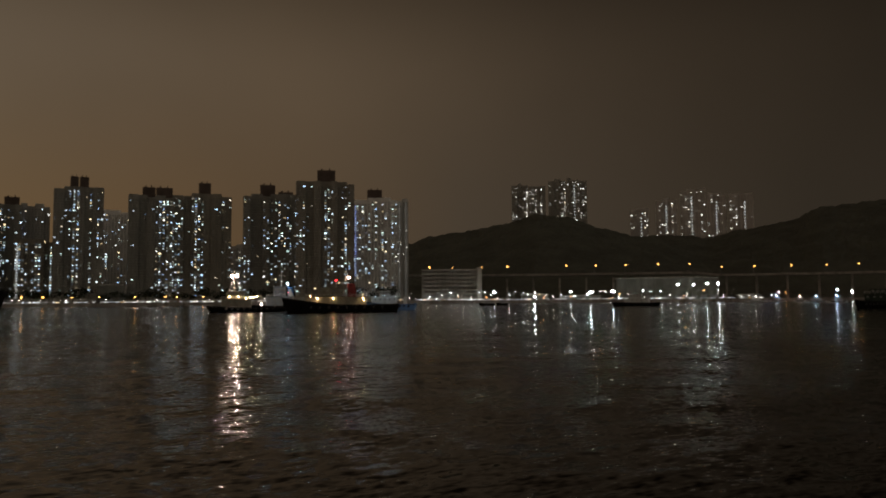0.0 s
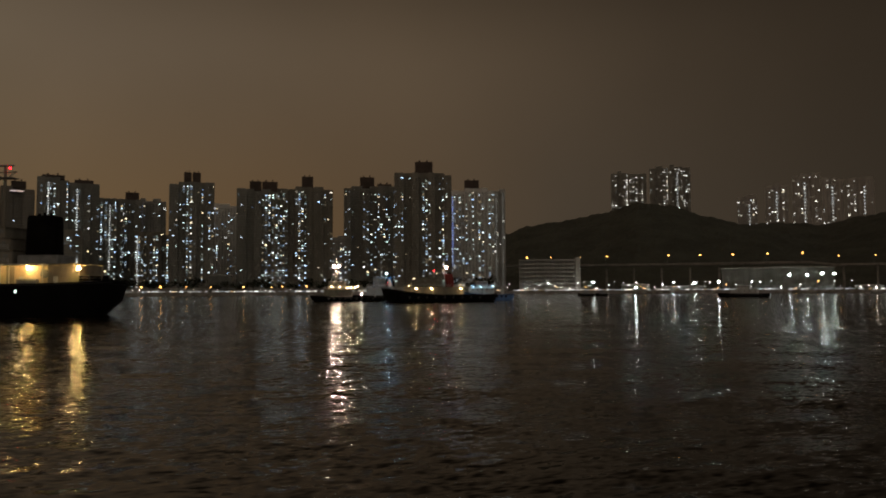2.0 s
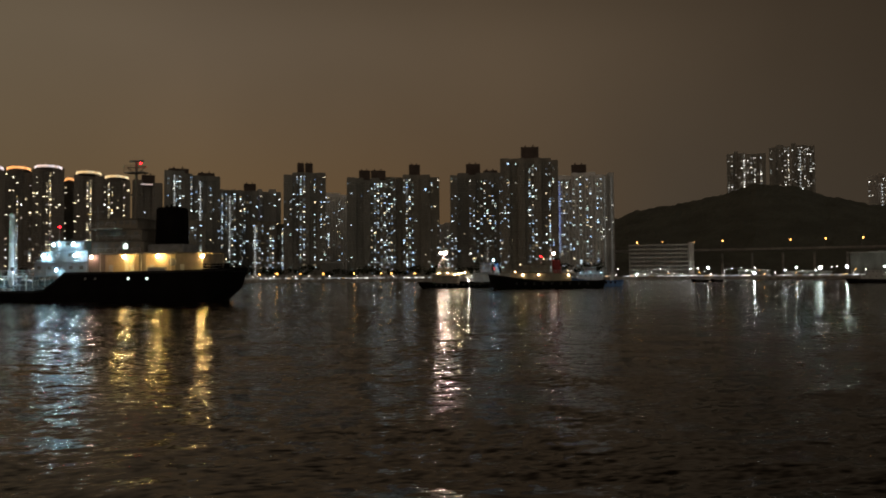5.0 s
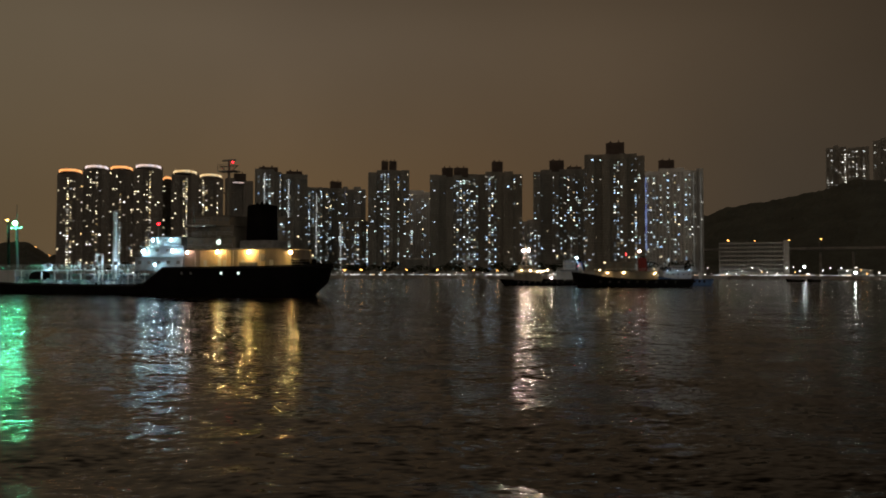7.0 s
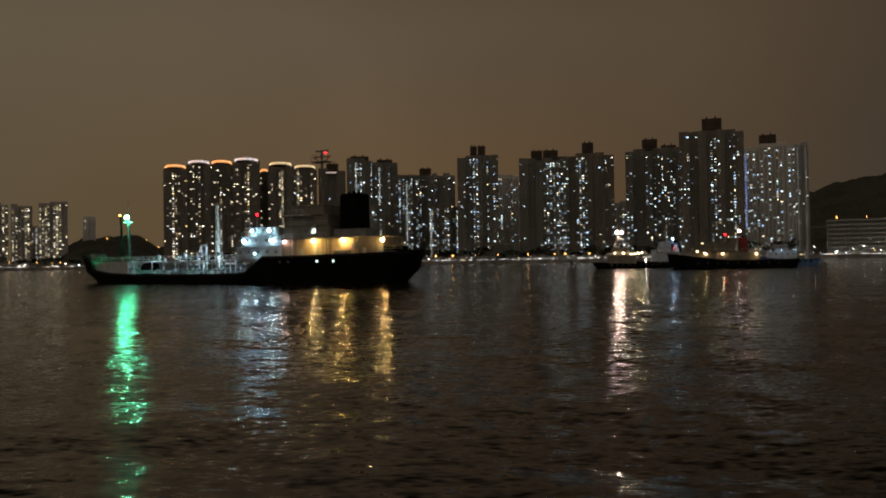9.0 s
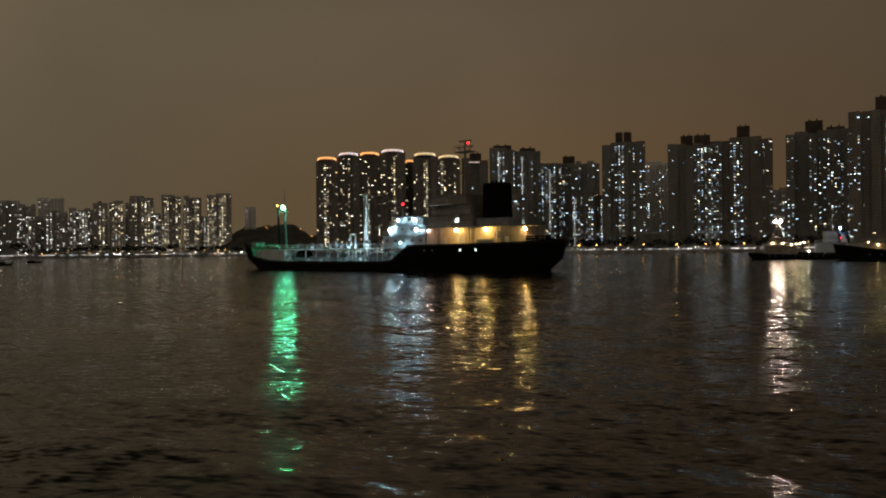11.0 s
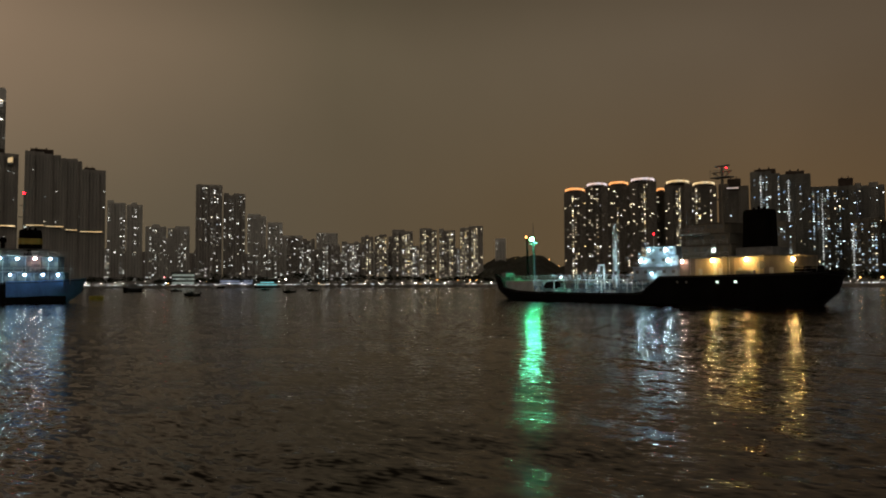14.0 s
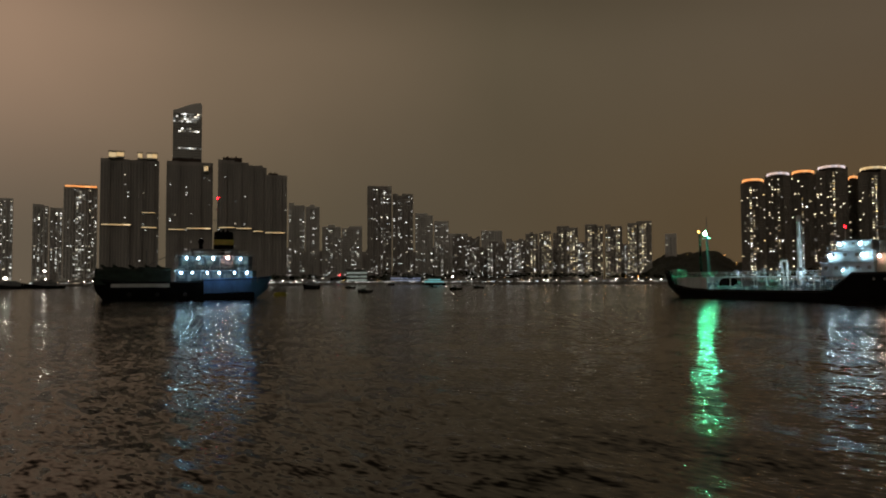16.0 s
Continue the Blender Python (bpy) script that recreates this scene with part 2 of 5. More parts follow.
wtree.links.new(wn.outputs[0], wb.inputs["Normal"])


# ---- building blocks ----
class Shape:
    """Gathers faces for one mesh."""

    def __init__(self):
        self.v, self.f = [], []

    def add(self, verts, faces):
        k = len(self.v)
        self.v += [tuple(p) for p in verts]
        self.f += [tuple(k + i for i in f) for f in faces]
        return self

    def box(self, x0, x1, y0, y1, z0, z1, bevel=0.0):
        if bevel <= 0:
            vs = [(x, y, z) for z in (z0, z1) for y in (y0, y1) for x in (x0, x1)]
            return self.add(vs, [(0, 2, 3, 1), (4, 5, 7, 6), (0, 1, 5, 4), (2, 6, 7, 3), (0, 4, 6, 2), (1, 3, 7, 5)])
        b = min(bevel, (x1 - x0) / 3, (y1 - y0) / 3, (z1 - z0) / 3)
        rings = []
        for z, i in ((z0, b), (z0 + b, 0), (z1 - b, 0), (z1, b)):
            a0, a1, c0, c1 = x0 + i, x1 - i, y0 + i, y1 - i
            rings.append([(a0 + b, c0, z), (a1 - b, c0, z), (a1, c0 + b, z), (a1, c1 - b, z), (a1 - b, c1, z), (a0 + b, c1, z), (a0, c1 - b, z), (a0, c0 + b, z)])
        vs = [p for r in rings for p in r]
        fs = [tuple(reversed(range(8))), tuple(range(24, 32))]
        for r in range(3):
            fs += [(r * 8 + i, r * 8 + (i + 1) % 8, r * 8 + 8 + (i + 1) % 8, r * 8 + 8 + i) for i in range(8)]
        return self.add(vs, fs)

    def tube(self, p, q, r, r2=None, n=8):
        p, q = Vector(p), Vector(q)
        r2 = r if r2 is None else r2
        w = (q - p).normalized()
        a = w.orthogonal().normalized()
        b = w.cross(a)
        vs = [c + (a * math.cos(i * math.tau / n) + b * math.sin(i * math.tau / n)) * k for c, k in ((p, r), (q, r2)) for i in range(n)]
        fs = [(i, (i + 1) % n, n + (i + 1) % n, n + i) for i in range(n)] + [tuple(reversed(range(n))), tuple(range(n, 2 * n))]
        return self.add(vs, fs)

    def ball(self, c, r, squash=1.0, n=10, m=6):
        vs, fs = [], []
        for j in range(m + 1):
            a = math.pi * j / m
            rr = max(math.sin(a), 0.02)
            vs += [(c[0] + r * rr * math.cos(i * math.tau / n), c[1] + r * rr * math.sin(i * math.tau / n), c[2] - r * squash * math.cos(a)) for i in range(n)]
        for j in range(m):
            fs += [(j * n + i, j * n + (i + 1) % n, j * n + n + (i + 1) % n, j * n + n + i) for i in range(n)]
        return self.add(vs, fs)

    def prism(self, outline, y0, y1):
        """An outline in x and z, drawn out in y."""
        n = len(outline)
        vs = [(x, y0, z) for x, z in outline] + [(x, y1, z) for x, z in outline]
        return self.add(vs, [tuple(range(n)), tuple(reversed(range(n, 2 * n)))] + [(i, n + i, n + (i + 1) % n, (i + 1) % n) for i in range(n)])


def mesh_of(name, shape, material, smooth=False):
    me = bpy.data.meshes.new(name)
    me.from_pydata(shape.v, [], shape.f)
    bm = bmesh.new()
    bm.from_mesh(me)
    bmesh.ops.recalc_face_normals(bm, faces=bm.faces)
    bm.to_mesh(me)
    bm.free()
    me.materials.append(material)
    if smooth:
        me.polygons.foreach_set("use_smooth", [True] * len(me.polygons))
        me.set_sharp_from_angle(angle=radians(40))
    return me


def part(name, shape, material, parent=None, label="", smooth=False):
    ob = new(name, mesh_of(name, shape, material, smooth))
    ob.parent = parent
    return tagged(ob, label)


def thing(name, m, label, category, group="", kind=""):
    ob = new(name)
    ob.matrix_world = m
    return tagged(ob, label, category, group, kind)


def bearing(az, dist, z=0.0):
    """A place by its bearing (degrees to the left of north) and its distance from the viewpoint."""
    a = radians(az)
    return Vector((-dist * math.sin(a), dist * math.cos(a), z))


def facing(az, dist, z=0.0):
    """A pose there, whose -y side faces the viewpoint; x runs to the right."""
    p = bearing(az, dist, z)
    return pose(p.x, p.y, p.z, 0, 0, az)


def height_at(el, dist):
    return EYE + dist * math.tan(radians(el))


def boxes_mesh(name, material, centres, half, parent, label="", kind="stuff"):
    """Many small upright boxes without a back face in one mesh; centres and half sizes as arrays."""
    n = len(centres)
    if n == 0:
        return None
    corner = np.array([(sx, sy, sz) for sz in (-1, 1) for sy in (-1, 1) for sx in (-1, 1)], dtype=float)
    v = (np.asarray(centres)[:, None, :] + corner[None] * np.asarray(half)[:, None, :]).reshape(-1, 3)
    quads = np.array([(0, 1, 5, 4), (4, 5, 7, 6), (0, 4, 6, 2), (1, 3, 7, 5), (0, 2, 3, 1)])
    idx = (quads[None] + (np.arange(n) * 8)[:, None, None]).reshape(-1)
    me = bpy.data.meshes.new(name)
    me.vertices.add(len(v))
    me.vertices.foreach_set("co", v.ravel())
    me.loops.add(len(idx))
    me.loops.foreach_set("vertex_index", idx)
    me.polygons.add(n * 5)
    me.polygons.foreach_set("loop_start", np.arange(n * 5) * 4)
    me.polygons.foreach_set("loop_total", np.full(n * 5, 4))
    me.update(calc_edges=True)
    me.materials.append(material)
    ob = new(name, me)
    ob.parent = parent
    return tagged(ob, label, kind=kind)


rng = random.Random(7)

# ---- the harbour water: one sheet to the horizon, with real waves near by ----
rings = [0.02, 0.6, 1.2, 1.8, 2.4, 3.0]
while rings[-1] < 4850:
    rings.append(rings[-1] + max(0.14, rings[-1] * 0.021))
rings = np.array(rings)
turns = np.concatenate([np.arange(-62, 80, 0.17), np.arange(80, 298, 4.0)])
rr, aa = np.meshgrid(rings, np.radians(turns), indexing="ij")
wx, wy = -rr * np.sin(aa), rr * np.cos(aa)
wz = np.zeros_like(wx)
wave_rng = np.random.default_rng(3)
for k in range(18):
    lam = 2.4 * 1.1 ** k
    turn = radians(60) + wave_rng.normal(0, 0.75)
    slope = 0.011
    fade = np.clip((lam - 3.0 * rr * 0.021) / (lam * 0.5), 0, 1)
    ph = (wx * math.cos(turn) + wy * math.sin(turn)) * math.tau / lam + wave_rng.uniform(0, 6.28)
    wz += fade * slope * lam / math.tau * np.sin(ph)
nr, na = wx.shape
ids = np.arange(nr * na).reshape(nr, na)
nxt = np.roll(ids, -1, axis=1)
q = np.stack([ids[:-1], nxt[:-1], nxt[1:], ids[1:]], -1).reshape(-1, 4)[:, ::-1]
me = bpy.data.meshes.new("water")
me.vertices.add(nr * na)
me.vertices.foreach_set("co", np.stack([wx, wy, wz], -1).ravel())
me.loops.add(q.size)
me.loops.foreach_set("vertex_index", q.ravel())
me.polygons.add(len(q))
me.polygons.foreach_set("loop_start", np.arange(len(q)) * 4)
me.polygons.foreach_set("loop_total", np.full(len(q), 4))
me.polygons.foreach_set("use_smooth", np.ones(len(q), dtype=bool))
me.update(calc_edges=True)
me.materials.append(m_water)
tagged(new("water", me), "dark rippled harbour water at night with lamp reflections", "water", kind="structure")


# ---- land: quays with a face to the water ----
def shore(az):
    """Distance of the water's edge along a bearing."""
    s = min(1, max(0, (az - 22) / 8))
    return 800 + 350 * s * s * (3 - 2 * s) + 50 * min(1, max(0, (-24 - az) / 2)) + 2 * math.sin(az * 2.1)


QUAY = 3.0
sh = Shape()
n = 0
for i in range(-160, 201):
    az = i * 0.5
    d = shore(az)
    sh.v += [tuple(bearing(az, d, -1)), tuple(bearing(az, d, QUAY)), tuple(bearing(az, d + 3, QUAY)), tuple(bearing(az, 4850, QUAY))]
for i in range(360):
    a, b = i * 4, i * 4 + 4
    sh.f += [(a, b, b + 1, a + 1), (a + 1, b + 1, b + 2, a + 2), (a + 2, b + 2, b + 3, a + 3)]
tagged(part("ground", sh, m_land), "flat dark waterfront land behind the harbour", "ground", kind="structure")
sh = Shape()
for i in range(-160, 200):
    a0, a1 = i * 0.5, i * 0.5 + 0.5
    if i % 8 == 7:
        a1 -= 0.02
    p = [bearing(a0, shore(a0) - 0.6), bearing(a1, shore(a1) - 0.6), bearing(a1, shore(a1) + 1.2), bearing(a0, shore(a0) + 1.2)]
    sh.add([(c.x, c.y, z) for z in (-1, QUAY + 0.5) for c in p], [(0, 1, 5, 4), (1, 2, 6, 5), (2, 3, 7, 6), (3, 0, 4, 7), (4, 5, 6, 7)])
tagged(part("seawall", sh, m_quay), "stained grey concrete seawall along the waterfront", "seawall", kind="structure")


# ---- hills ----
def ridge(az, knots):
    for (a0, e0), (a1, e1) in zip(knots, knots[1:]):
        if a0 >= az >= a1:
            s = (a0 - az) / (a0 - a1)
            s = s * s * (3 - 2 * s) * 0.5 + s * 0.5
            return e0 + (e1 - e0) * s
    return 0.0


def hill(name, knots, near, crest, far, label, step=0.10, seed=0.0):
    sh = Shape()
    lines = [near + (crest - near) * (j / 34) ** 0.9 for j in range(35)] + [crest + (far - crest) * j / 6 for j in range(1, 7)]
    az, cols = knots[0][0], 0
    while az >= knots[-1][0]:
        top = height_at(ridge(az, knots), crest)
        for d in lines:
            s = (d - near) / (crest - near) if d <= crest else 1 - (d - crest) / (far - crest)
            z = QUAY - 1 + (top - QUAY) * (max(0, s) ** 0.85)
            p = bearing(az, d)
            k = min(1, max(0, s * 4))
            z += k * (noise.noise(Vector((p.x * 0.012 + seed, p.y * 0.012, 0))) * 8 * (1 - s) + noise.noise(Vector((p.x * 0.09, p.y * 0.09, seed))) * 3.4 + noise.noise(Vector((p.x * 0.25, p.y * 0.25, seed))) * 1.6)
            sh.v.append((p.x, p.y, z))
        az -= step
        cols += 1
    m = len(lines)
    sh.f = [(c * m + j, c * m + m + j, c * m + m + j + 1, c * m + j + 1) for c in range(cols - 1) for j in range(m - 1)]
    return tagged(part(name, sh, m_hill), label, "hill", kind="structure")


hill("hill", [(-14, 0.3), (-20, 3.2), (-24.5, 4.3), (-26.0, 4.85), (-29.1, 5.25), (-31.7, 5.75), (-34.3, 6.45), (-36.8, 6.1), (-38.9, 5.3), (-42, 4.5), (-48, 2.6), (-56, 0.3)],
     1120, 1500, 1800, "dark wooded hill behind the docks", seed=1.7)
hill("hill", [(-36, 0.3), (-41, 4.6), (-44.5, 4.6), (-46.5, 4.35), (-48.8, 4.85), (-52.1, 5.3), (-53.9, 6.15), (-57.8, 6.4), (-64, 7.0), (-80, 6.0), (-95, 0.5)],
     1150, 1750, 2100, "dark wooded hillside rising behind the docks", seed=8.3)
hill("hill", [(30, 0.3), (27.5, 1.9), (24.0, 2.2), (22.5, 1.3), (18, 1.5), (8, 0.3)], 1250, 1700, 2000, "low dark wooded hill between the estates", seed=4.1)


# ---- tower blocks ----
def tower(name, az0, az1, el, dist, paint, glow, label, bays=0, lit=0.25, boxes=(), crown=None, stairs=(), depth=22, category="apartment tower", dark_top=0.0, clusters=(), group="tower blocks on the far shore", floor=2.85):
    """A block between two bearings with its roof at an angle of height, in upright bays, each with its windows."""
    mid, w = (az0 + az1) / 2, dist * radians(az0 - az1)
    if 845 < dist < 985:
        w += dist * radians(0.12)  # neighbours overlap in depth
    top = height_at(el, dist)
    root = thing(name, facing(mid, dist, QUAY), label, category, group)
    top -= QUAY
    r = random.Random(int(abs(az0) * 1000) + int(dist))
    bays = bays or max(3, round(w / 8.5))
    edges = [-w / 2 + w * i / bays for i in range(bays + 1)]
    for i in range(1, bays):
        edges[i] += r.uniform(-0.18, 0.18) * w / bays
    lit_c, lit_h, dark_c, dark_h, led_c, led_h = [], [], [], [], [], []
    walls = Shape()
    far_k = max(1.0, dist / 1050)
    floors = int((top - 9) / floor)
    for i in range(bays):
        x0, x1 = edges[i], edges[i + 1]
        front = (0.0, 3.2)[i % 2] + r.uniform(-0.4, 0.4) if bays > 1 else 0.0
        z1 = top - (r.choice((0, 0, 0, floor)) if 0 < i < bays - 1 else r.choice((0, floor)))
        walls.box(x0, x1, front, depth - front, -3, z1)
        walls.box(x0 + 0.3, x1 - 0.3, front + 0.3, front + 0.6, z1, z1 + 1.1)
        n = max(1, int((x1 - x0) / (2.9 * far_k)))
        cols = []
        for c in range(n):
            x = x0 + (x1 - x0) * (c + 0.5) / n
            f = (x + w / 2) / w
            chance = lit * r.choice((0.12, 0.35, 0.7, 1.2, 1.9))
            for a, b, k in clusters:
                if a <= f <= b:
                    chance = k * r.choice((0.6, 1.0, 1.25))
            cols.append((x, chance))
        half = min(0.85 * far_k, (x1 - x0) / n * 0.36)
        for fl in range(floors):
            z = 8 + fl * floor
            if z > z1 - 2.5:
                break
            led_c.append(((x0 + x1) / 2, front - 0.12, z - 1.05))
            led_h.append(((x1 - x0) / 2 - 0.02, 0.16, 0.12))
            for x, chance in cols:
                on = r.random() < chance and fl / floors < 1 - dark_top * r.random()
                (lit_c if on else dark_c).append((x, front - 0.02, z + 0.15))
                (lit_h if on else dark_h).append((half * (r.choice((0.5, 0.7, 0.9, 1.15)) if on else 1), 0.1, (r.uniform(0.26, 0.54) if on else 0.48) * far_k))
    for a, b, el_box in boxes:
        xa, xb = -dist * radians(a - mid), -dist * radians(b - mid)
        zb = height_at(el_box, dist) - QUAY
        sh = Shape()
        sh.box(xa, xb, 4, depth - 4, top - 1, zb, 0.4)
        sh.box(xa + (xb - xa) * 0.2, xa + (xb - xa) * 0.3, 5, 7, zb, zb + 1.6).box(xa + (xb - xa) * 0.65, xa + (xb - xa) * 0.72, 5, 7, zb, zb + 2.2)
        part("plant_room", sh, m_roofbox, root)
    part("wall", walls, paint, root)
    part("podium", Shape().box(-w / 2 - 2, w / 2 + 2, -6, depth + 2, -3, 5.2, 0.3), m_ledge, root)
    boxes_mesh("ledge_work", m_ledge, led_c, led_h, root)
    boxes_mesh("lit_glazing", glow, lit_c, lit_h, root, "lit windows")
    boxes_mesh("unlit_glazing", m_pane, dark_c, dark_h, root)
    for f, z_low, z_high, mat_s in stairs:
        x = -w / 2 + w * f
        pitch = floor * max(1.0, far_k * 0.72)
        k = int(top * (z_high - z_low) / pitch)
        boxes_mesh("stair_lighting", mat_s, [(x, -0.7, top * z_low + j * pitch) for j in range(k)], [(0.62 * far_k, 0.2, 0.55 * far_k)] * k, root, "column of bright stair landing lights or wall glow")
    if crown:
        sh = Shape()
        n, cw = 14, w * 0.44
        rise_c = dist * radians(0.20)
        pts = [(cw * math.cos(math.pi * i / n), rise_c * math.sin(math.pi * i / n) ** 0.8 + top + 0.8) for i in range(n + 1)]
        sh.prism(pts + [(-cw, top + 0.05), (cw, top + 0.05)], 0.5, depth - 1)
        part("crown", sh, paint, root)
        band = Shape()
        for (xa, za), (xb, zb) in zip(pts, pts[1:]):
            band.add([(xa, 0.45, za), (xb, 0.45, zb), (xb * 0.96, 0.45, zb - 2.4), (xa * 0.96, 0.45, za - 2.4), (xa, -0.1, za), (xb, -0.1, zb), (xb * 0.96, -0.1, zb - 2.4), (xa * 0.96, -0.1, za - 2.4)],
                     [(4, 5, 6, 7), (0, 4, 7, 3), (1, 2, 6, 5), (0, 1, 5, 4), (3, 7, 6, 2)])
        part("crown_light", band, crown, root, "glowing arched light band")
    return root


G, B, L, D_ = m_tower
PUB = "tall grey public housing tower with scattered lit windows"
tower("apartment_tower", 0.49, -2.53, 7.88, 860, G, m_win_cool, PUB, 5, 0.24, [(-0.45, -0.98, 8.67), (-1.04, -1.62, 8.67)], clusters=[(0.40, 0.55, 0.62), (0.7, 0.8, 0.5), (0.0, 0.28, 0.05)])
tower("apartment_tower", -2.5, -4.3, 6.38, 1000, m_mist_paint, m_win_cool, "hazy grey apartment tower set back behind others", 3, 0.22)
tower("apartment_tower", -4.22, -7.12, 7.55, 870, G, m_win_cool, PUB, 5, 0.18, [(-5.08, -5.95, 8.19), (-6.0, -7.12, 8.19)], clusters=[(0.0, 0.5, 0.03), (0.62, 0.98, 0.6)])
tower("apartment_tower", -7.14, -11.18, 7.78, 880, B, m_win_cool, PUB, 6, 0.16, [(-8.90, -9.76, 8.64)], clusters=[(0.0, 0.18, 0.4), (0.36, 0.54, 0.66), (0.2, 0.33, 0.03)])
tower("apartment_tower", -11.2, -12.1, 4.13, 1150, L, m_win_cool, "lower apartment block behind the tall towers", 2, 0.35)
tower("apartment_tower", -12.12, -15.95, 7.9, 850, G, m_win_cool, PUB, 6, 0.2, [(-13.28, -14.38, 8.66), (-14.6, -15.7, 8.15)], clusters=[(0.0, 0.12, 0.35), (0.14, 0.36, 0.03), (0.4, 0.66, 0.55), (0.68, 0.9, 0.4)])
tower("apartment_tower", -15.9, -20.30, 8.92, 780, B, m_win_cool, "tallest brown-grey housing tower with lit windows", 7, 0.2, [(-17.49, -18.85, 9.86)], clusters=[(0.0, 0.16, 0.3), (0.2, 0.44, 0.02), (0.46, 0.62, 0.5), (0.78, 0.95, 0.55)])
tower("apartment_tower", -20.30, -23.53, 7.72, 900, m_mist_paint, m_win_cool, "haze-pale housing tower with one blue lit stairwell", 6, 0.3, [(-21.28, -22.40, 8.42)], stairs=[(0.04, 0.25, 0.96, m_stair_blue)], clusters=[(0.06, 0.55, 0.42)])
# two dim glowing columns give this end wall its floodlit look
tower("apartment_tower", -23.55, -24.35, 7.66, 905, m_white_build, m_win_grey, "narrow white end wall of a housing tower, floodlit", 2, 0.05, stairs=[(0.25, 0.03, 0.98, m_end_wall_glow), (0.8, 0.03, 0.98, m_end_wall_glow)])
# warm-lit towers with glowing crowns
CR = "brown private apartment tower with a glowing roof crown"
tower("apartment_tower", 22.11, 20.58, 6.95, 900, D_, m_win_warm, CR, 3, 0.12, crown=m_crown_orange, clusters=[(0.40, 0.62, 0.95)])
tower("apartment_tower", 20.50, 18.93, 7.30, 905, D_, m_win_warm, CR, 3, 0.14, crown=m_crown_white, clusters=[(0.40, 0.62, 0.95)])
tower("apartment_tower", 18.88, 17.37, 7.34, 910, D_, m_win_warm, CR, 3, 0.12, crown=m_crown_orange, clusters=[(0.36, 0.6, 0.95)])
tower("apartment_tower", 17.28, 15.46, 7.55, 900, D_, m_win_warm, CR, 3, 0.12, crown=m_crown_white, clusters=[(0.4, 0.62, 0.95)])
tower("apartment_tower", 15.37, 14.80, 6.75, 940, D_, m_win_warm, CR, 1, 0.15, crown=m_crown_orange)
tower("apartment_tower", 14.77, 13.02, 7.28, 905, D_, m_win_warm, CR, 3, 0.1, crown=m_crown_gold, clusters=[(0.4, 0.6, 0.95)])
tower("apartment_tower", 12.92, 11.28, 7.08, 915, D_, m_win_warm, CR, 3, 0.12, crown=m_crown_gold, clusters=[(0.2, 0.38, 0.8), (0.68, 0.9, 0.9)])
tower("apartment_tower", 22.0, 18.9, 6.55, 935, D_, m_win_warm, "dark apartment slab behind the crowned towers", 5, 0.04)
tower("apartment_tower", 18.9, 15.5, 6.8, 940, D_, m_win_warm, "dark apartment slab behind the crowned towers", 5, 0.04)
tower("apartment_tower", 15.4, 11.3, 6.4, 950, D_, m_win_warm, "dark apartment slab behind the crowned towers", 5, 0.06)
# cool-lit group
tower("apartment_tower", 11.04, 9.14, 7.0, 930, D_, m_win_cool, "dark unlit apartment tower with one lit roof sign bar", 3, 0.02, [(10.5, 9.6, 7.45)])
CL = "grey private apartment tower with cool lit windows"
tower("apartment_tower", 8.92, 7.09, 7.76, 930, G, m_win_cool, CL, 4, 0.3, [(8.7, 7.3, 8.0)], stairs=[(0.36, 0.2, 0.98, m_stair_white)])
tower("apartment_tower", 6.99, 5.17, 7.45, 940, G, m_win_cool, CL, 4, 0.2, [(6.7, 5.5, 7.75)], stairs=[(0.28, 0.35, 0.98, m_stair_white)])
tower("apartment_tower", 5.08, 3.62, 6.5, 950, G, m_win_cool, CL, 4, 0.38, stairs=[(0.45, 0.25, 0.96, m_stair_white)])
tower("apartment_tower", 3.60, 2.41, 6.45, 960, G, m_win_cool, CL, 3, 0.32, [(3.45, 2.55, 7.05)])
tower("apartment_tower", 2.41, 0.79, 6.58, 970, L, m_win_cool, CL, 4, 0.2, stairs=[(0.05, 0.3, 0.98, m_stair_blue)])
tower("apartment_tower", 2.74, 0.54, 4.2, 890, B, m_win_cool, "lower beige apartment block with many lit windows", 4, 0.5, stairs=[(0.08, 0.1, 0.96, m_stair_white)])
tower("apartment_tower", 8.6, 6.2, 4.2, 890, B, m_win_cool, "lower beige apartment block with lit windows", 4, 0.4, stairs=[(0.5, 0.1, 0.96, m_stair_white)])
# on the hill
HT = "hazy white-lit apartment tower on the hill top"
for a0, a1, e, st in ((-32.36, -33.6, 8.75, 0.0), (-33.65, -34.93, 8.5, 0.0), (-35.15, -36.5, 9.0, 0.0), (-36.55, -37.5, 9.05, 0.6), (-37.5, -38.04, 8.8, 0.0)):
    tower("apartment_tower", a0, a1, e, 1900, G, m_win_grey, HT, 3, 0.5, stairs=[(st, 0.6, 0.98, m_stair_white)] if st else (), group="hill top towers", floor=5.6)
for a0, a1, e, st in ((-41.18, -42.5, 6.6, 0.6), (-43.02, -44.5, 7.3, 0.5), (-44.76, -46.5, 7.85, 0.45), (-46.58, -47.9, 7.5, 0.5), (-48.11, -49.69, 7.35, 0.65)):
    tower("apartment_tower", a0, a1, e, 2100, m_haze_grey, m_win_grey, HT, 3, 0.2, stairs=[(st, 0.56, 0.95, m_stair_white)], group="hill top towers", floor=5.6)
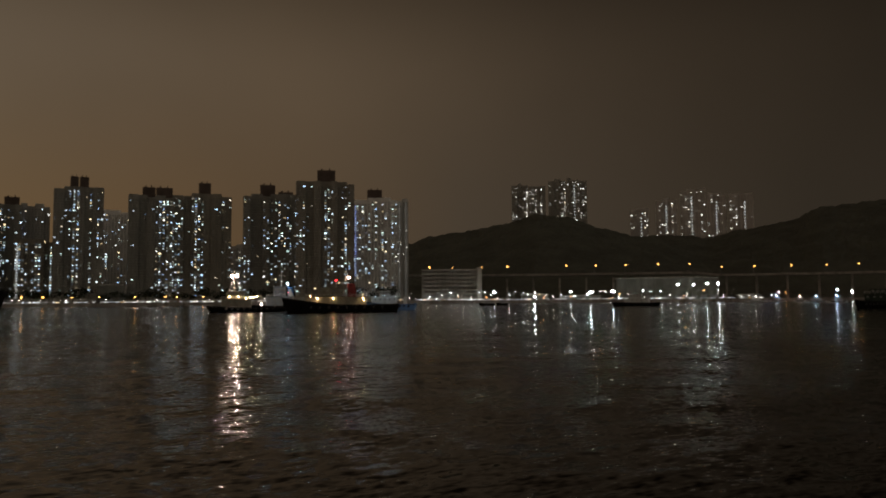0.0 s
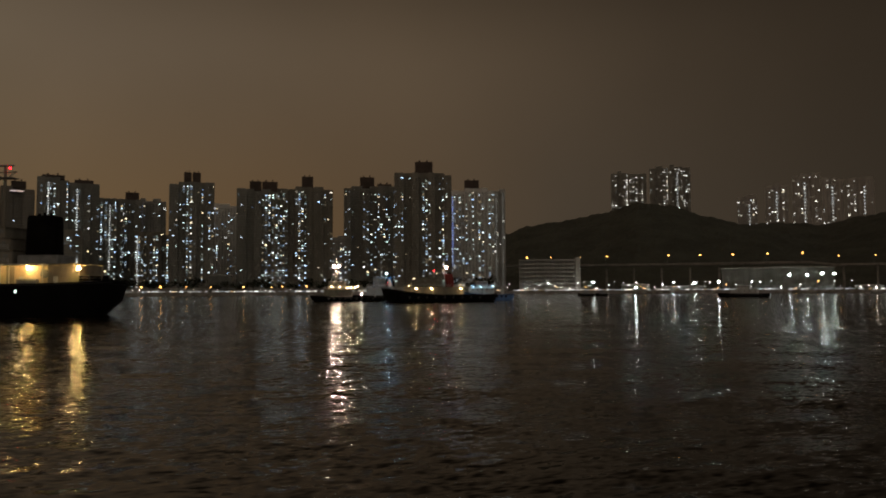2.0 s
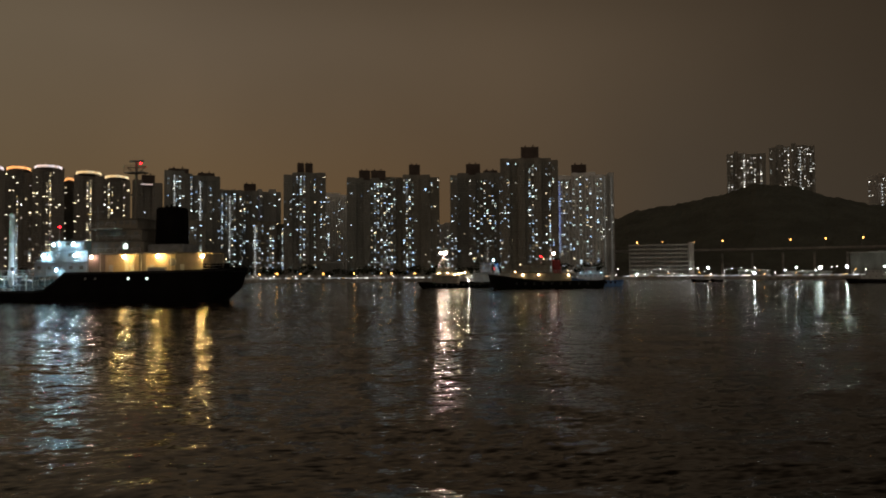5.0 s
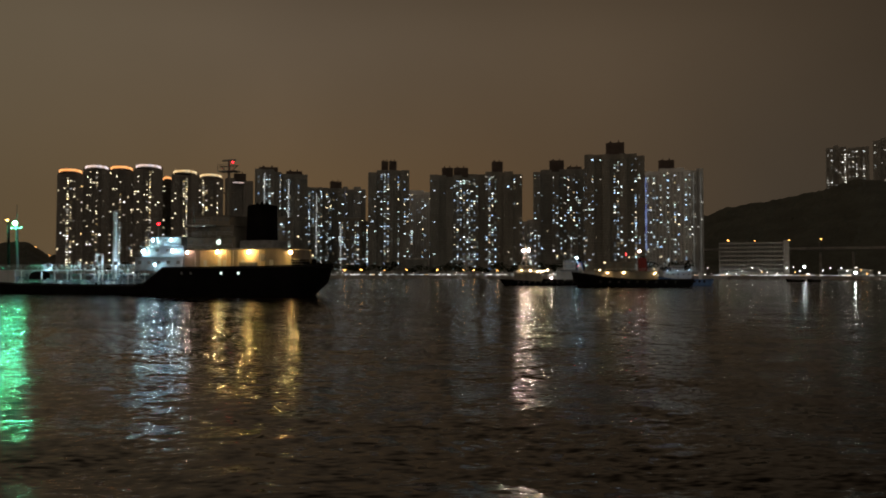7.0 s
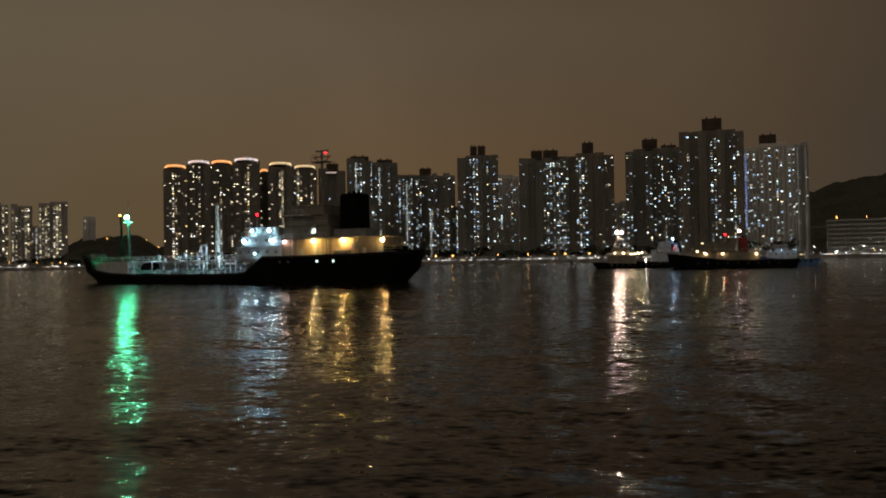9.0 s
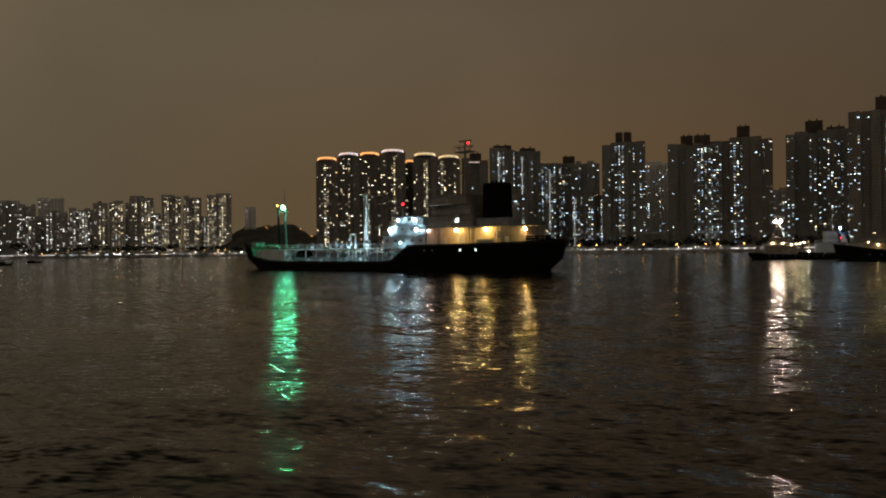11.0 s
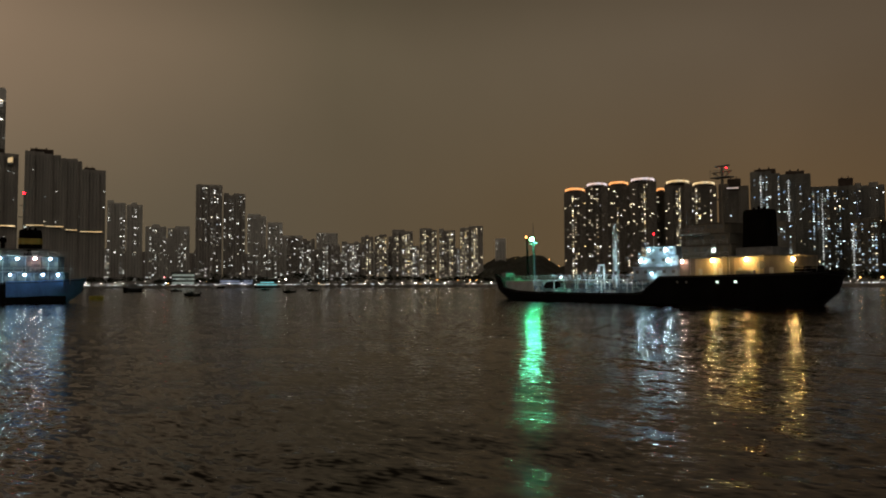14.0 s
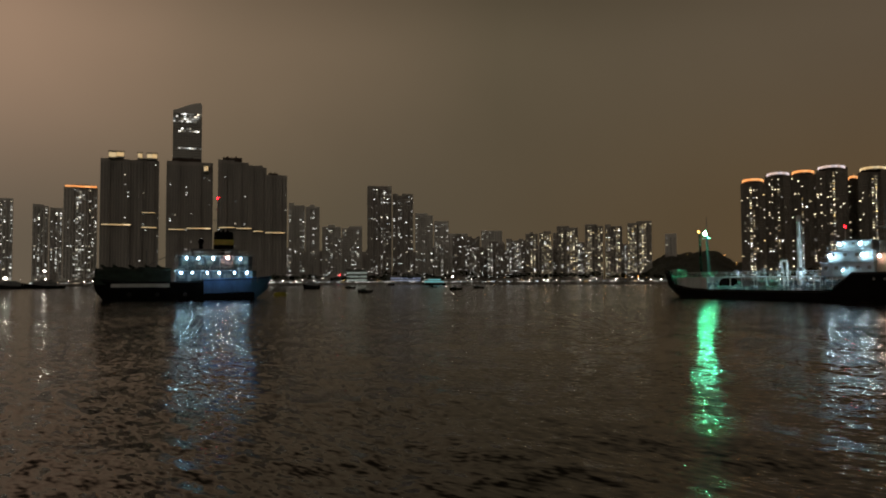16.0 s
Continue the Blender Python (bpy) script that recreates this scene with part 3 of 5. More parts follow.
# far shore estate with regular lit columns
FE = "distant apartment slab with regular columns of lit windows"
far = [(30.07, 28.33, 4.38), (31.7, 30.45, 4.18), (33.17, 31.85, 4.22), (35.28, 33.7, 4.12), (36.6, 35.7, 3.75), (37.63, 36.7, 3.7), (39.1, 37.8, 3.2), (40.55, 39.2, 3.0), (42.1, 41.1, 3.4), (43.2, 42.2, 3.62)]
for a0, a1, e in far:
    tower("apartment_tower", a0, a1, e, 1480, m_haze_grey, m_win_far if a0 < 38 else m_win_grey, FE, 3, 0.42 if a0 < 41 else 0.25, clusters=[(0.18, 0.36, 0.85), (0.62, 0.82, 0.8)] if a0 < 41 else (), group="far shore estate", floor=3.5)
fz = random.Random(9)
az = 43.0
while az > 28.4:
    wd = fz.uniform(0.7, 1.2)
    tower("apartment_tower", az, az - wd, fz.uniform(2.6, 3.7), 1620, m_haze_grey, m_win_grey, FE, 2, 0.4, group="far shore estate", floor=3.9)
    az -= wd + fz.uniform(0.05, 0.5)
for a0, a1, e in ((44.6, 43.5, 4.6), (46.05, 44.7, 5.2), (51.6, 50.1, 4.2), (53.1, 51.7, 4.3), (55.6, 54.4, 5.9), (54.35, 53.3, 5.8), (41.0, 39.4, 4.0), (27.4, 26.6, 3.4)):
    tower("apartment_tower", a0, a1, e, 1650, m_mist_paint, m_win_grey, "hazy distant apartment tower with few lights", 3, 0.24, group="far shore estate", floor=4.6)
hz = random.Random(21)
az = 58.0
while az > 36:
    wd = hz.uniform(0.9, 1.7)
    tower("apartment_tower", az, az - wd, hz.uniform(2.2, 4.3) if az > 42 else hz.uniform(2.0, 3.3), 1950, m_mist_paint if hz.random() < 0.6 else m_haze_grey, m_win_grey, "pale misty apartment block in the distance", 3, 0.26, group="misty far blocks", floor=5.6)
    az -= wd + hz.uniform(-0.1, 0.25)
tower("apartment_tower", 49.71, 47.85, 7.26, 1300, m_haze_grey, m_win_grey, "dark slab tower with sparse white windows", 4, 0.13, clusters=[(0.3, 0.42, 0.3)])
tower("apartment_tower", 47.77, 46.21, 6.68, 1310, m_haze_grey, m_win_grey, "dark slab tower with sparse white windows", 4, 0.16)
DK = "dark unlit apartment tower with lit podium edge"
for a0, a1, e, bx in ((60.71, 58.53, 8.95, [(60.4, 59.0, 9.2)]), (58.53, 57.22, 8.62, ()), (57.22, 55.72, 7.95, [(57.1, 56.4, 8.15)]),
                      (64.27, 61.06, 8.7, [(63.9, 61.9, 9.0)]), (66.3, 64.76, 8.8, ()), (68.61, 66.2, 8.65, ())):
    tower("apartment_tower", a0, a1, e, 1180, m_haze_grey, m_win_grey, DK, 4, 0.015, bx, depth=26)
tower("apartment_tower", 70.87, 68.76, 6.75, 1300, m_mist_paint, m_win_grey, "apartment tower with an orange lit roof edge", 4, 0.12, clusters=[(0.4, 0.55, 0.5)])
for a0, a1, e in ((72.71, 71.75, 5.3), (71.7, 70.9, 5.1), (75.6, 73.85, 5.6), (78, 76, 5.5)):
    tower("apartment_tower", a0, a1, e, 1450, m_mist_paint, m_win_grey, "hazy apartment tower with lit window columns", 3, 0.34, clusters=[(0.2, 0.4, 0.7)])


# skyscraper with a sloping top behind the dark towers
def skyscraper():
    d = 1380
    root = thing("skyscraper", facing(62.87, d, QUAY), "tall dark skyscraper with a sloping top and lit upper floors", "skyscraper")
    w = d * radians(2.0) / 2
    z0, z1 = height_at(12.35, d) - QUAY, height_at(12.95, d) - QUAY
    out = [(-w, -3), (-w, z0)] + [(-w + 2 * w * t, z0 + (z1 - z0) * math.sin(t * math.pi / 2) ** 1.3) for t in (0.2, 0.4, 0.6, 0.8)] + [(w * 0.9, z1), (w, z1 - 4), (w, -3)]
    # the front's pale colour carries the haze
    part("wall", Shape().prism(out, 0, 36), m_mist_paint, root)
    lit_c, lit_h, dk_c, dk_h, fin_c, fin_h = [], [], [], [], [], []
    r = random.Random(4)
    fl = 0
    z = 190.0
    while z < z0 - 3:
        fl += 1
        band = z0 - 44 < z < z0 - 6
        on_floor = r.random() < (0.55 if band else 0.2)
        for c in range(11):
            x = -w + 2 * w * (c + 0.5) / 11
            on = on_floor and r.random() < (0.75 if 2 < c < 9 else 0.3)
            (lit_c if on else dk_c).append((x, -0.02, z))
            (lit_h if on else dk_h).append((w / 11 * 0.8, 0.12, 1.2))
        fin_c.append((0, -0.2, z - 2.1))
        fin_h.append((w - 0.05, 0.25, 0.25))
        z += 4.3
    boxes_mesh("lit_glazing", m_win_grey, lit_c, lit_h, root, "lit office windows")
    boxes_mesh("unlit_glazing", m_pane, dk_c, dk_h, root)
    boxes_mesh("ledge_work", m_ledge, fin_c, fin_h, root)


skyscraper()


def light_bar(az0, az1, el, dist, glow, label, size=1.0):
    """A lit cornice or sign bar on a building's front."""
    mid, w = (az0 + az1) / 2, dist * radians(az0 - az1) / 2
    sh = Shape()
    r = random.Random(int(az0 * 100))
    n = max(2, int(w / 4))
    for i in range(n):
        x = -w + 2 * w * i / n
        sh.box(x + 0.15, x + 2 * w / n - 0.15, -0.5, 0, -size * r.uniform(0.6, 1.1), size * r.uniform(0.6, 1.0), 0.1)
    root = thing("light_bar", facing(mid, dist, height_at(el, dist)), label, "light", "lit cornices")
    part("fascia", Shape().box(-w - 0.3, w + 0.3, 0.05, 12, -size * 1.3, size * 1.3, 0.1), m_ledge, root)
    part("tube", sh, glow, root)


for a0, a1, e in ((68.5, 66.6, 4.1), (65.9, 64.9, 3.95), (64.1, 63.0, 3.85), (62.9, 61.2, 3.95), (60.6, 59.5, 4.05), (59.4, 58.3, 4.0), (58.2, 57.5, 3.8), (57.3, 55.9, 3.7)):
    light_bar(a0, a1, e, 1172, m_crown_gold, "thin gold lit podium cornice", 0.8)
light_bar(65.9, 65.0, 5.0, 1172, m_crown_gold, "thin gold lit cornice", 0.5)
for a0, a1 in ((68.1, 67.1), (66.2, 65.9), (65.6, 64.9)):
    light_bar(a0, a1, 9.0, 1172, m_crown_gold, "gold lit roof feature of a dark tower", 4.0)
light_bar(61.7, 61.4, 8.3, 1172, m_crown_gold, "gold lit roof corner of a dark tower", 4.5)
light_bar(70.8, 68.8, 6.66, 1294, m_crown_orange, "orange lit roof edge", 1.4)
light_bar(10.55, 9.75, 6.75, 925, m_crown_white, "small white lit roof sign bar", 0.7)


# ---- trees along the far promenade: one built, then copied ----
def tree(m, seed, size):
    r = random.Random(seed)
    root = thing("tree", m, "dark leafy waterfront tree on the promenade", "tree", "promenade trees")
    sh = Shape().tube((0, 0, -0.3), (0.2, 0, size * 0.4), 0.28, 0.18).tube((0.2, 0, size * 0.4), (0.1, 0.2, size * 0.75), 0.18, 0.06)
    tips = []
    for i in range(7):
        a = i * 0.9 + r.random()
        q = (0.2 + math.cos(a) * size * 0.32, math.sin(a) * size * 0.32, size * r.uniform(0.55, 0.85))
        sh.tube((0.2, 0, size * 0.38), q, 0.1, 0.03, 5)
        tips.append(q)
    part("trunk", sh, m_bark, root)
    lv = Shape()
    for i in range(520):
        c = Vector(r.choice(tips)) + Vector((r.gauss(0, 1), r.gauss(0, 1), r.gauss(0, 0.8))) * size * 0.13
        s = r.uniform(0.35, 0.8)
        a, b = Vector((r.gauss(0, 1), r.gauss(0, 1), r.gauss(0, 1))).normalized(), Vector((r.gauss(0, 1), r.gauss(0, 1), r.gauss(0, 1))).normalized()
        lv.add([c - a * s, c + b * s * 0.6, c + a * s, c - b * s * 0.6], [(0, 1, 2, 3)])
    part("crown", lv, m_leaf, root)
    return root


trees = [tree(facing(3.2, 812, QUAY), 1, 13.0), tree(facing(4.6, 815, QUAY), 2, 11.0), tree(facing(1.7, 812, QUAY), 3, 15.0)]
for i in range(70):
    az = 21 - i * 0.64 + rng.uniform(-0.3, 0.3)
    if 0.2 < (i * 0.37) % 1 < 0.42:
        continue
    k = rng.uniform(0.7, 1.15)
    copy_thing(trees[i % 3], facing(az, shore(az) + rng.uniform(8, 22), QUAY) @ pose(0, 0, 0, 0, 0, rng.uniform(0, 360)) @ Matrix.Diagonal((k * 1.5, k * 1.5, k * 1.1, 1)))
for i in range(34):
    az = 27 + i * 0.9 + rng.uniform(-0.3, 0.3)
    k = rng.uniform(0.8, 1.4)
    copy_thing(trees[i % 3], facing(az, shore(az) + rng.uniform(10, 25), QUAY) @ pose(0, 0, 0, 0, 0, rng.uniform(0, 360)) @ Matrix.Diagonal((k * 1.5, k * 1.5, k * 1.1, 1)))


# ---- lamps ----
def street_lamp(m, high, glow, label, group, radius=0.5, double=False):
    root = thing("street_lamp", m, label, "street lamp", group)
    sh = Shape().tube((0, 0, 0), (0, 0, high), 0.16, 0.09).box(-0.3, 0.3, -0.3, 0.3, 0, 0.4, 0.05)
    arms = (-1, 1) if double else (1,)
    for s in arms:
        sh.tube((0, 0, high - 0.1), (s * 1.6, 0, high + 0.3), 0.07, 0.05, 6)
    part("pole", sh, m_pole, root)
    for s in arms:
        part("housing", Shape().box(s * 1.6 - 0.55, s * 1.6 + 0.55, -0.3, 0.35, high + 0.28 + radius * 0.5, high + 0.5 + radius * 0.5, 0.05), m_pole, root)
        part("bulb", Shape().ball((s * 1.6, -0.1, high + 0.2), radius, 0.7, 8, 5), glow, root, "glowing lamp head")
    return root


for az in (-25.93, -31.88, -36.31, -38.49, -40.71, -42.98, -45.19):
    street_lamp(facing(az, 1048, 38.2), height_at(2.46, 1048) - 38.4, g_street, "tall sodium lamp on the hillside highway", "highway lamps", 0.95)
for az in (-47.38, -49.56, -51.92, -54.09, -56.04, -58.3, -60.5):
    street_lamp(facing(az, 1068, 34.2), height_at(2.2, 1068) - 34.4, g_street, "tall sodium lamp on the hillside highway", "highway lamps", 0.8)
for az, e, d in ((26.1, 1.2, 1470), (24.96, 1.25, 1480), (23.75, 1.35, 1500), (22.6, 1.25, 1500), (25.9, 1.9, 1640), (23.4, 1.8, 1640)):
    street_lamp(facing(az, d, height_at(e, d) - 8), 8, g_street, "small sodium lamp on the wooded hill", "hill road lamps", 0.7)
# the highway viaduct along the hillside
via = thing("viaduct", Matrix(), "elevated concrete highway along the foot of the hill", "viaduct", kind="structure")
sh, pier = Shape(), None
N = 60
for i in range(N + 1):
    az = -24 - i * 0.66
    z = 38.2 - 4 * min(1, max(0, (-45.6 - az) / 1.6))
    for d, dz in ((1042, -1.8), (1042, 0.9), (1042.5, 0.9), (1042.5, 0), (1066, 0), (1066, 0.9), (1066.6, 0.9), (1066.6, -1.8)):
        sh.v.append(tuple(bearing(az, d, z + dz)))
for i in range(N):
    sh.f += [(i * 8 + j, i * 8 + (j + 1) % 8, i * 8 + 8 + (j + 1) % 8, i * 8 + 8 + j) for j in range(8)]
part("deck", sh, m_quay, via)
for i in range(0, N, 3):
    az = -24 - i * 0.66
    p = bearing(az, 1054)
    part("pier", Shape().tube((p.x, p.y, QUAY - 1), (p.x, p.y, 33), 1.5, 1.4, 10), m_quay, via)

# promenade lamps and small lights of the near estate
for az, high, rad in ((2.4, 6, 0.8), (1.15, 6, 1.0), (-0.6, 6, 0.5), (-2.3, 6, 0.6), (-4.6, 6, 0.75), (-6.6, 6, 1.0), (-7.4, 6, 0.8), (-9.2, 6, 0.7), (-11.4, 6, 0.5), (4.4, 6, 0.5), (7.1, 6, 0.5), (12.4, 6, 0.5)):
    street_lamp(facing(az, 806, QUAY), high, g_street, "sodium street lamp on the promenade", "promenade lamps", rad)
for i in range(46):
    az = 20 - i * 0.98 + rng.uniform(-0.4, 0.4)
    street_lamp(facing(az, shore(az) + 6, QUAY), 3.0, g_shore, "low white promenade lamp", "low promenade lamps", rng.choice((0.14, 0.18, 0.24)))
def lit_edge(az0, az1, z, label):
    root = thing("promenade_lighting", Matrix(), label, "lighting", "promenade lighting")
    cs, gl = Shape(), Shape()
    r = random.Random(int(az0 * 10))
    az = az0
    while az > az1:
        b = az - r.uniform(0.10, 0.32)
        d0, d1 = shore(az) + 1.6, shore(b) + 1.6
        for k, (lo, hi, thick) in ((gl, (z, z + r.uniform(0.4, 0.9), 0.3)), (cs, (QUAY, z - 0.02, 0.4))):
            p = [bearing(az, d0), bearing(b, d1), bearing(b, d1 + thick), bearing(az, d0 + thick)]
            k.add([(q_.x, q_.y, h) for h in (lo, hi) for q_ in p], [(0, 1, 5, 4), (1, 2, 6, 5), (2, 3, 7, 6), (3, 0, 4, 7), (4, 5, 6, 7)])
        az = b - r.choice((0.02, 0.02, 0.1, 0.3))
    tagged(part("parapet", cs, m_quay, root), kind="stuff")
    # the glowing boxes imitate lamplight along the edge
    tagged(part("glow_strip", gl, m_wall_glow, root, "broken line of white glow for a lamplit edge"), kind="stuff")


lit_edge(20.5, -24.0, QUAY + 1.0, "low parapet with a broken line of white light")
lit_edge(76.0, 27.0, QUAY + 1.2, "low far parapet with a broken line of white light")
lit_edge(-25.0, -50.0, QUAY + 0.9, "dock edge with a broken line of white light")
# dock floodlights
for az, e, rad in ((-30.83, 0.55, 0.75), (-33.9, 0.16, 0.85), (-36.61, 0.5, 0.6), (-38.07, 0.46, 0.9), (-39.69, 0.51, 1.0), (-44.33, 0.96, 0.8), (-45.42, 0.95, 0.8), (-46.35, 1.02, 0.95), (-47.08, 1.01, 0.85), (-54.64, 0.47, 0.6), (-55.54, 0.35, 0.6)):
    street_lamp(facing(az, 858, QUAY), height_at(e, 858) - QUAY - 0.2, g_dock, "white dock floodlight on a mast", "dock floodlights", rad * 1.3)
for i in range(62):
    az = -24.6 - i * 0.45 + rng.uniform(-0.35, 0.35)
    street_lamp(facing(az, 856 + rng.uniform(0, 18), QUAY), rng.choice((2.5, 4, 6, 9)), rng.choice((g_small, g_small, g_street, g_dock)), "small dockside lamp on a pole", "dockside lamps", rng.uniform(0.25, 0.5))
# far shore lights
for i in range(66):
    az = 74 - i * 0.72 + rng.uniform(-0.25, 0.25)
    street_lamp(facing(az, shore(az) + rng.uniform(3, 30), QUAY), rng.choice((3, 3, 4, 7)), rng.choice((g_shore, g_shore, g_shore, g_street)), "small lamp on the far promenade", "far promenade lamps", rng.uniform(0.28, 0.55))
for az in (28.9, 29.4, 30.3, 31.9, 36.2):
    street_lamp(facing(az, 1160, QUAY), 7, g_street, "sodium lamp on the far promenade", "far promenade lamps", 0.55)
street_lamp(facing(43.3, 1140, 0), 12, g_shore, "bright white lamp on the ferry pier", "far promenade lamps", 0.9)
street_lamp(facing(74.3, 1160, QUAY), 8, g_shore, "bright white lamp on the far quay", "far promenade lamps", 1.8)
street_lamp(facing(72.0, 1160, QUAY), 18, g_shore, "bright white lamp on the far quay", "far promenade lamps", 1.5)


# ---- car park building, shed and pier buildings ----
def car_park():
    d = 875
    az0, az1 = -25.4, -30.0
    w = d * radians(az0 - az1) / 2
    root = thing("car_park_building", facing((az0 + az1) / 2, d, QUAY), "white multi-storey car park with open horizontal bands", "car park")
    top = height_at(2.33, d) - QUAY
    part("back_wall", Shape().box(-w, w, 6, 40, -2, top - 1), m_white_build, root)
    for i in range(8):
        z = top - 2.2 - i * (top / 8)
        part("parapet", Shape().box(-w, w - 5.6, 0, 0.5, z, z + 1.7, 0.1), m_white_build, root)
        part("slab", Shape().box(-w, w - 5.6, 0.5, 6, z - 0.4, z, 0.02), m_ledge, root)
    part("stair_tower", Shape().box(w - 5.5, w, -0.8, 6, -2, top + 1.5, 0.3), m_white_build, root)
    for i in range(8):
        x = -w + 1 + i * (2 * w - 8) / 7
        part("column", Shape().box(x - 0.4, x + 0.4, 0.6, 1.4, -2, top - 2), m_ledge, root)


car_park()
for az in (-25.95, -27.7, -29.9):
    street_lamp(facing(az, 876, height_at(2.33, 876) - 1.2), 2.5, g_street, "lamp on the car park roof", "roof lamps", 0.5)


def shed(az0, az1, el, d, name, label, glow=None, bands=0):
    w = d * radians(az0 - az1) / 2
    top = height_at(el, d) - QUAY
    root = thing(name, facing((az0 + az1) / 2, d, QUAY), label, "building")
    part("wall", Shape().box(-w, w, 0, 40, -2, top - 1), m_shed, root)
    part("roof", Shape().prism([(-w - 1, top - 1), (w + 1, top - 1), (w + 1, top), (w * 0.3, top + 1.2), (-w * 0.4, top + 0.9), (-w - 1, top)], -1, 41), m_ledge, root)
    n = max(3, int(w / 5))
    for i in range(n):
        x = -w + 2 * w * (i + 0.5) / n
        part("door", Shape().box(x - w / n * 0.6, x + w / n * 0.6, -0.25, 0.1, -1, min(5.0, top * 0.5), 0.05), m_grey, root)
    for k in range(bands):
        z = 3 + (top - 4) * k / max(1, bands)
        part("window_band", Shape().box(-w + 1, w - 1, -0.3, 0.1, z, z + (top - 4) / bands * 0.5, 0.05), glow, root, "lit band of windows")
    return root


shed(-40.0, -47.2, 1.48, 905, "warehouse", "large pale dockside warehouse lit by floodlights")
shed(-33.0, -35.0, 0.35, 880, "shed", "low pale dockside shed lit by lamps")
shed(-36.0, -38.9, 0.22, 885, "shed", "low pale dockside shed lit by lamps")
shed(-48.4, -50.0, 0.2, 880, "shed", "low pale boat shed")
m_band_green = lamp_glow("pale_green_band_light", (0.75, 1.0, 0.85), 0.16)
m_band_blue = lamp_glow("blue_band_light", (0.45, 0.6, 1.0), 0.25)
m_band_cyan = lamp_glow("cyan_band_light", (0.25, 0.95, 1.0), 0.7)
shed(51.3, 49.7, 0.95, 1165, "ferry_pier_building", "white ferry pier building with pale green lit bands", m_band_green, 3)
shed(48.0, 45.6, 0.45, 1165, "pier_building", "low pier building with blue lit bands", m_band_blue, 2)
shed(52.5, 43.8, 0.35, 1185, "pier_building", "long low waterfront pier building, dim")
shed(9.5, 5.5, 0.7, 850, "school_building", "low pale waterfront building with a dim front")
shed(-2.3, -4.0, 1.2, 850, "school_building", "low pale waterfront building with a dim front")


# ---- vessels: x runs along the ship from its end on the right, y points to the viewer, z up from the waterline ----
def hull(root, stations, paint, beam_y, rail=0.9, deck=None, boot=True, label=""):
    """stations: x at deck, x at the waterline, half breadth at deck, half breadth at the waterline, deck edge height."""
    sh, dk, bt = Shape(), Shape(), Shape()
    for xd, xw, bd, bw, z in stations:
        for s in (1, -1):
            xm, bm_ = xd + (xw - xd) * 0.28, bd + (bw - bd) * 0.3
            sh.v += [(xw, beam_y + s * bw * 0.92, -0.9), (xw, beam_y + s * bw, 0.0), (xm, beam_y + s * bm_, z * 0.4), (xd, beam_y + s * bd, z), (xd, beam_y + s * max(0.02, bd - 0.18), z), (xd, beam_y + s * max(0.02, bd - 0.2), z - rail)]
    n = len(stations)
    for i in range(n - 1):
        for s in (0, 1):
            for j in range(5):
                a, b = i * 12 + s * 6 + j, (i + 1) * 12 + s * 6 + j
                sh.f.append((a, b, b + 1, a + 1))
        a, b = i * 12, (i + 1) * 12
        sh.f.append((a, b, b + 6, a + 6))
        dk.v += []
    for i in (0, n - 1):
        a = i * 12
        for j in range(5):
            sh.f.append((a + j, a + j + 1, a + 7 + j, a + 6 + j))
    ob = part("hull", sh, paint, root, label, smooth=True)
    for xd, xw, bd, bw, z in stations:
        dk.v += [(xd, beam_y + max(0.02, bd - 0.21), z - rail + 0.02), (xd, beam_y - max(0.02, bd - 0.21), z - rail + 0.02)]
    dk.f = [(2 * i, 2 * i + 1, 2 * i + 3, 2 * i + 2) for i in range(n - 1)]
    part("deck", dk, deck or m_deck, root)
    # rubbing strake
    for s in (1, -1):
        st, m = Shape(), 6
        for xd, xw, bd, bw, z in stations:
            st.v += [(xd, beam_y + s * bd + 0.13 * math.cos(k * math.tau / m), z - 0.35 + 0.13 * math.sin(k * math.tau / m)) for k in range(m)]
        for i in range(n - 1):
            st.f += [(i * m + k, i * m + (k + 1) % m, i * m + m + (k + 1) % m, i * m + m + k) for k in range(m)]
        st.f += [tuple(range(m)), tuple(range((n - 1) * m, n * m))]
        part("rubbing_strake", st, m_rubber, root)
    return ob


def house(root, x0, x1, y0, y1, z0, z1, paint, name="deckhouse", windows=0, glow=None, label="", wz=0.6, wsize=0.45, rail_top=False):
    """A ship's house with a coaming at the roof, and windows on the side towards the viewer."""
    sh = Shape().box(x0, x1, y0, y1, z0, z1 - 0.15, 0.12)
    ob = part(name, sh, paint, root, label)
    part("roof_edge", Shape().box(x0 - 0.3, x1 + 0.3, y0 - 0.3, y1 + 0.3, z1 - 0.15, z1, 0.05), paint, ob)
    for i in range(windows):
        x = x0 + (x1 - x0) * (i + 0.5) / windows
        z = z0 + (z1 - z0) * wz
        w = part("window", Shape().box(x - wsize, x + wsize, y1 - 0.02, y1 + 0.05, z - wsize * 0.8, z + wsize * 0.8, 0.04), glow if glow else m_pane, ob)
    if rail_top:
        railing(ob, x0, x1, y1 - 0.2, z1)
    return ob


def railing(root, x0, x1, y, z, high=1.05, paint=None, pitch=1.8):
    sh = Shape()
    for k in (0.4, 0.72, 1.0):
        sh.tube((x0, y, z + high * k), (x1, y, z + high * k), 0.035, 0.035, 5)
    n = max(1, int(abs(x1 - x0) / pitch))
    for i in range(n + 1):
        x = x0 + (x1 - x0) * i / n
        sh.tube((x, y, z), (x, y, z + high), 0.04, 0.04, 5)
    return part("railing", sh, paint or m_white, root)


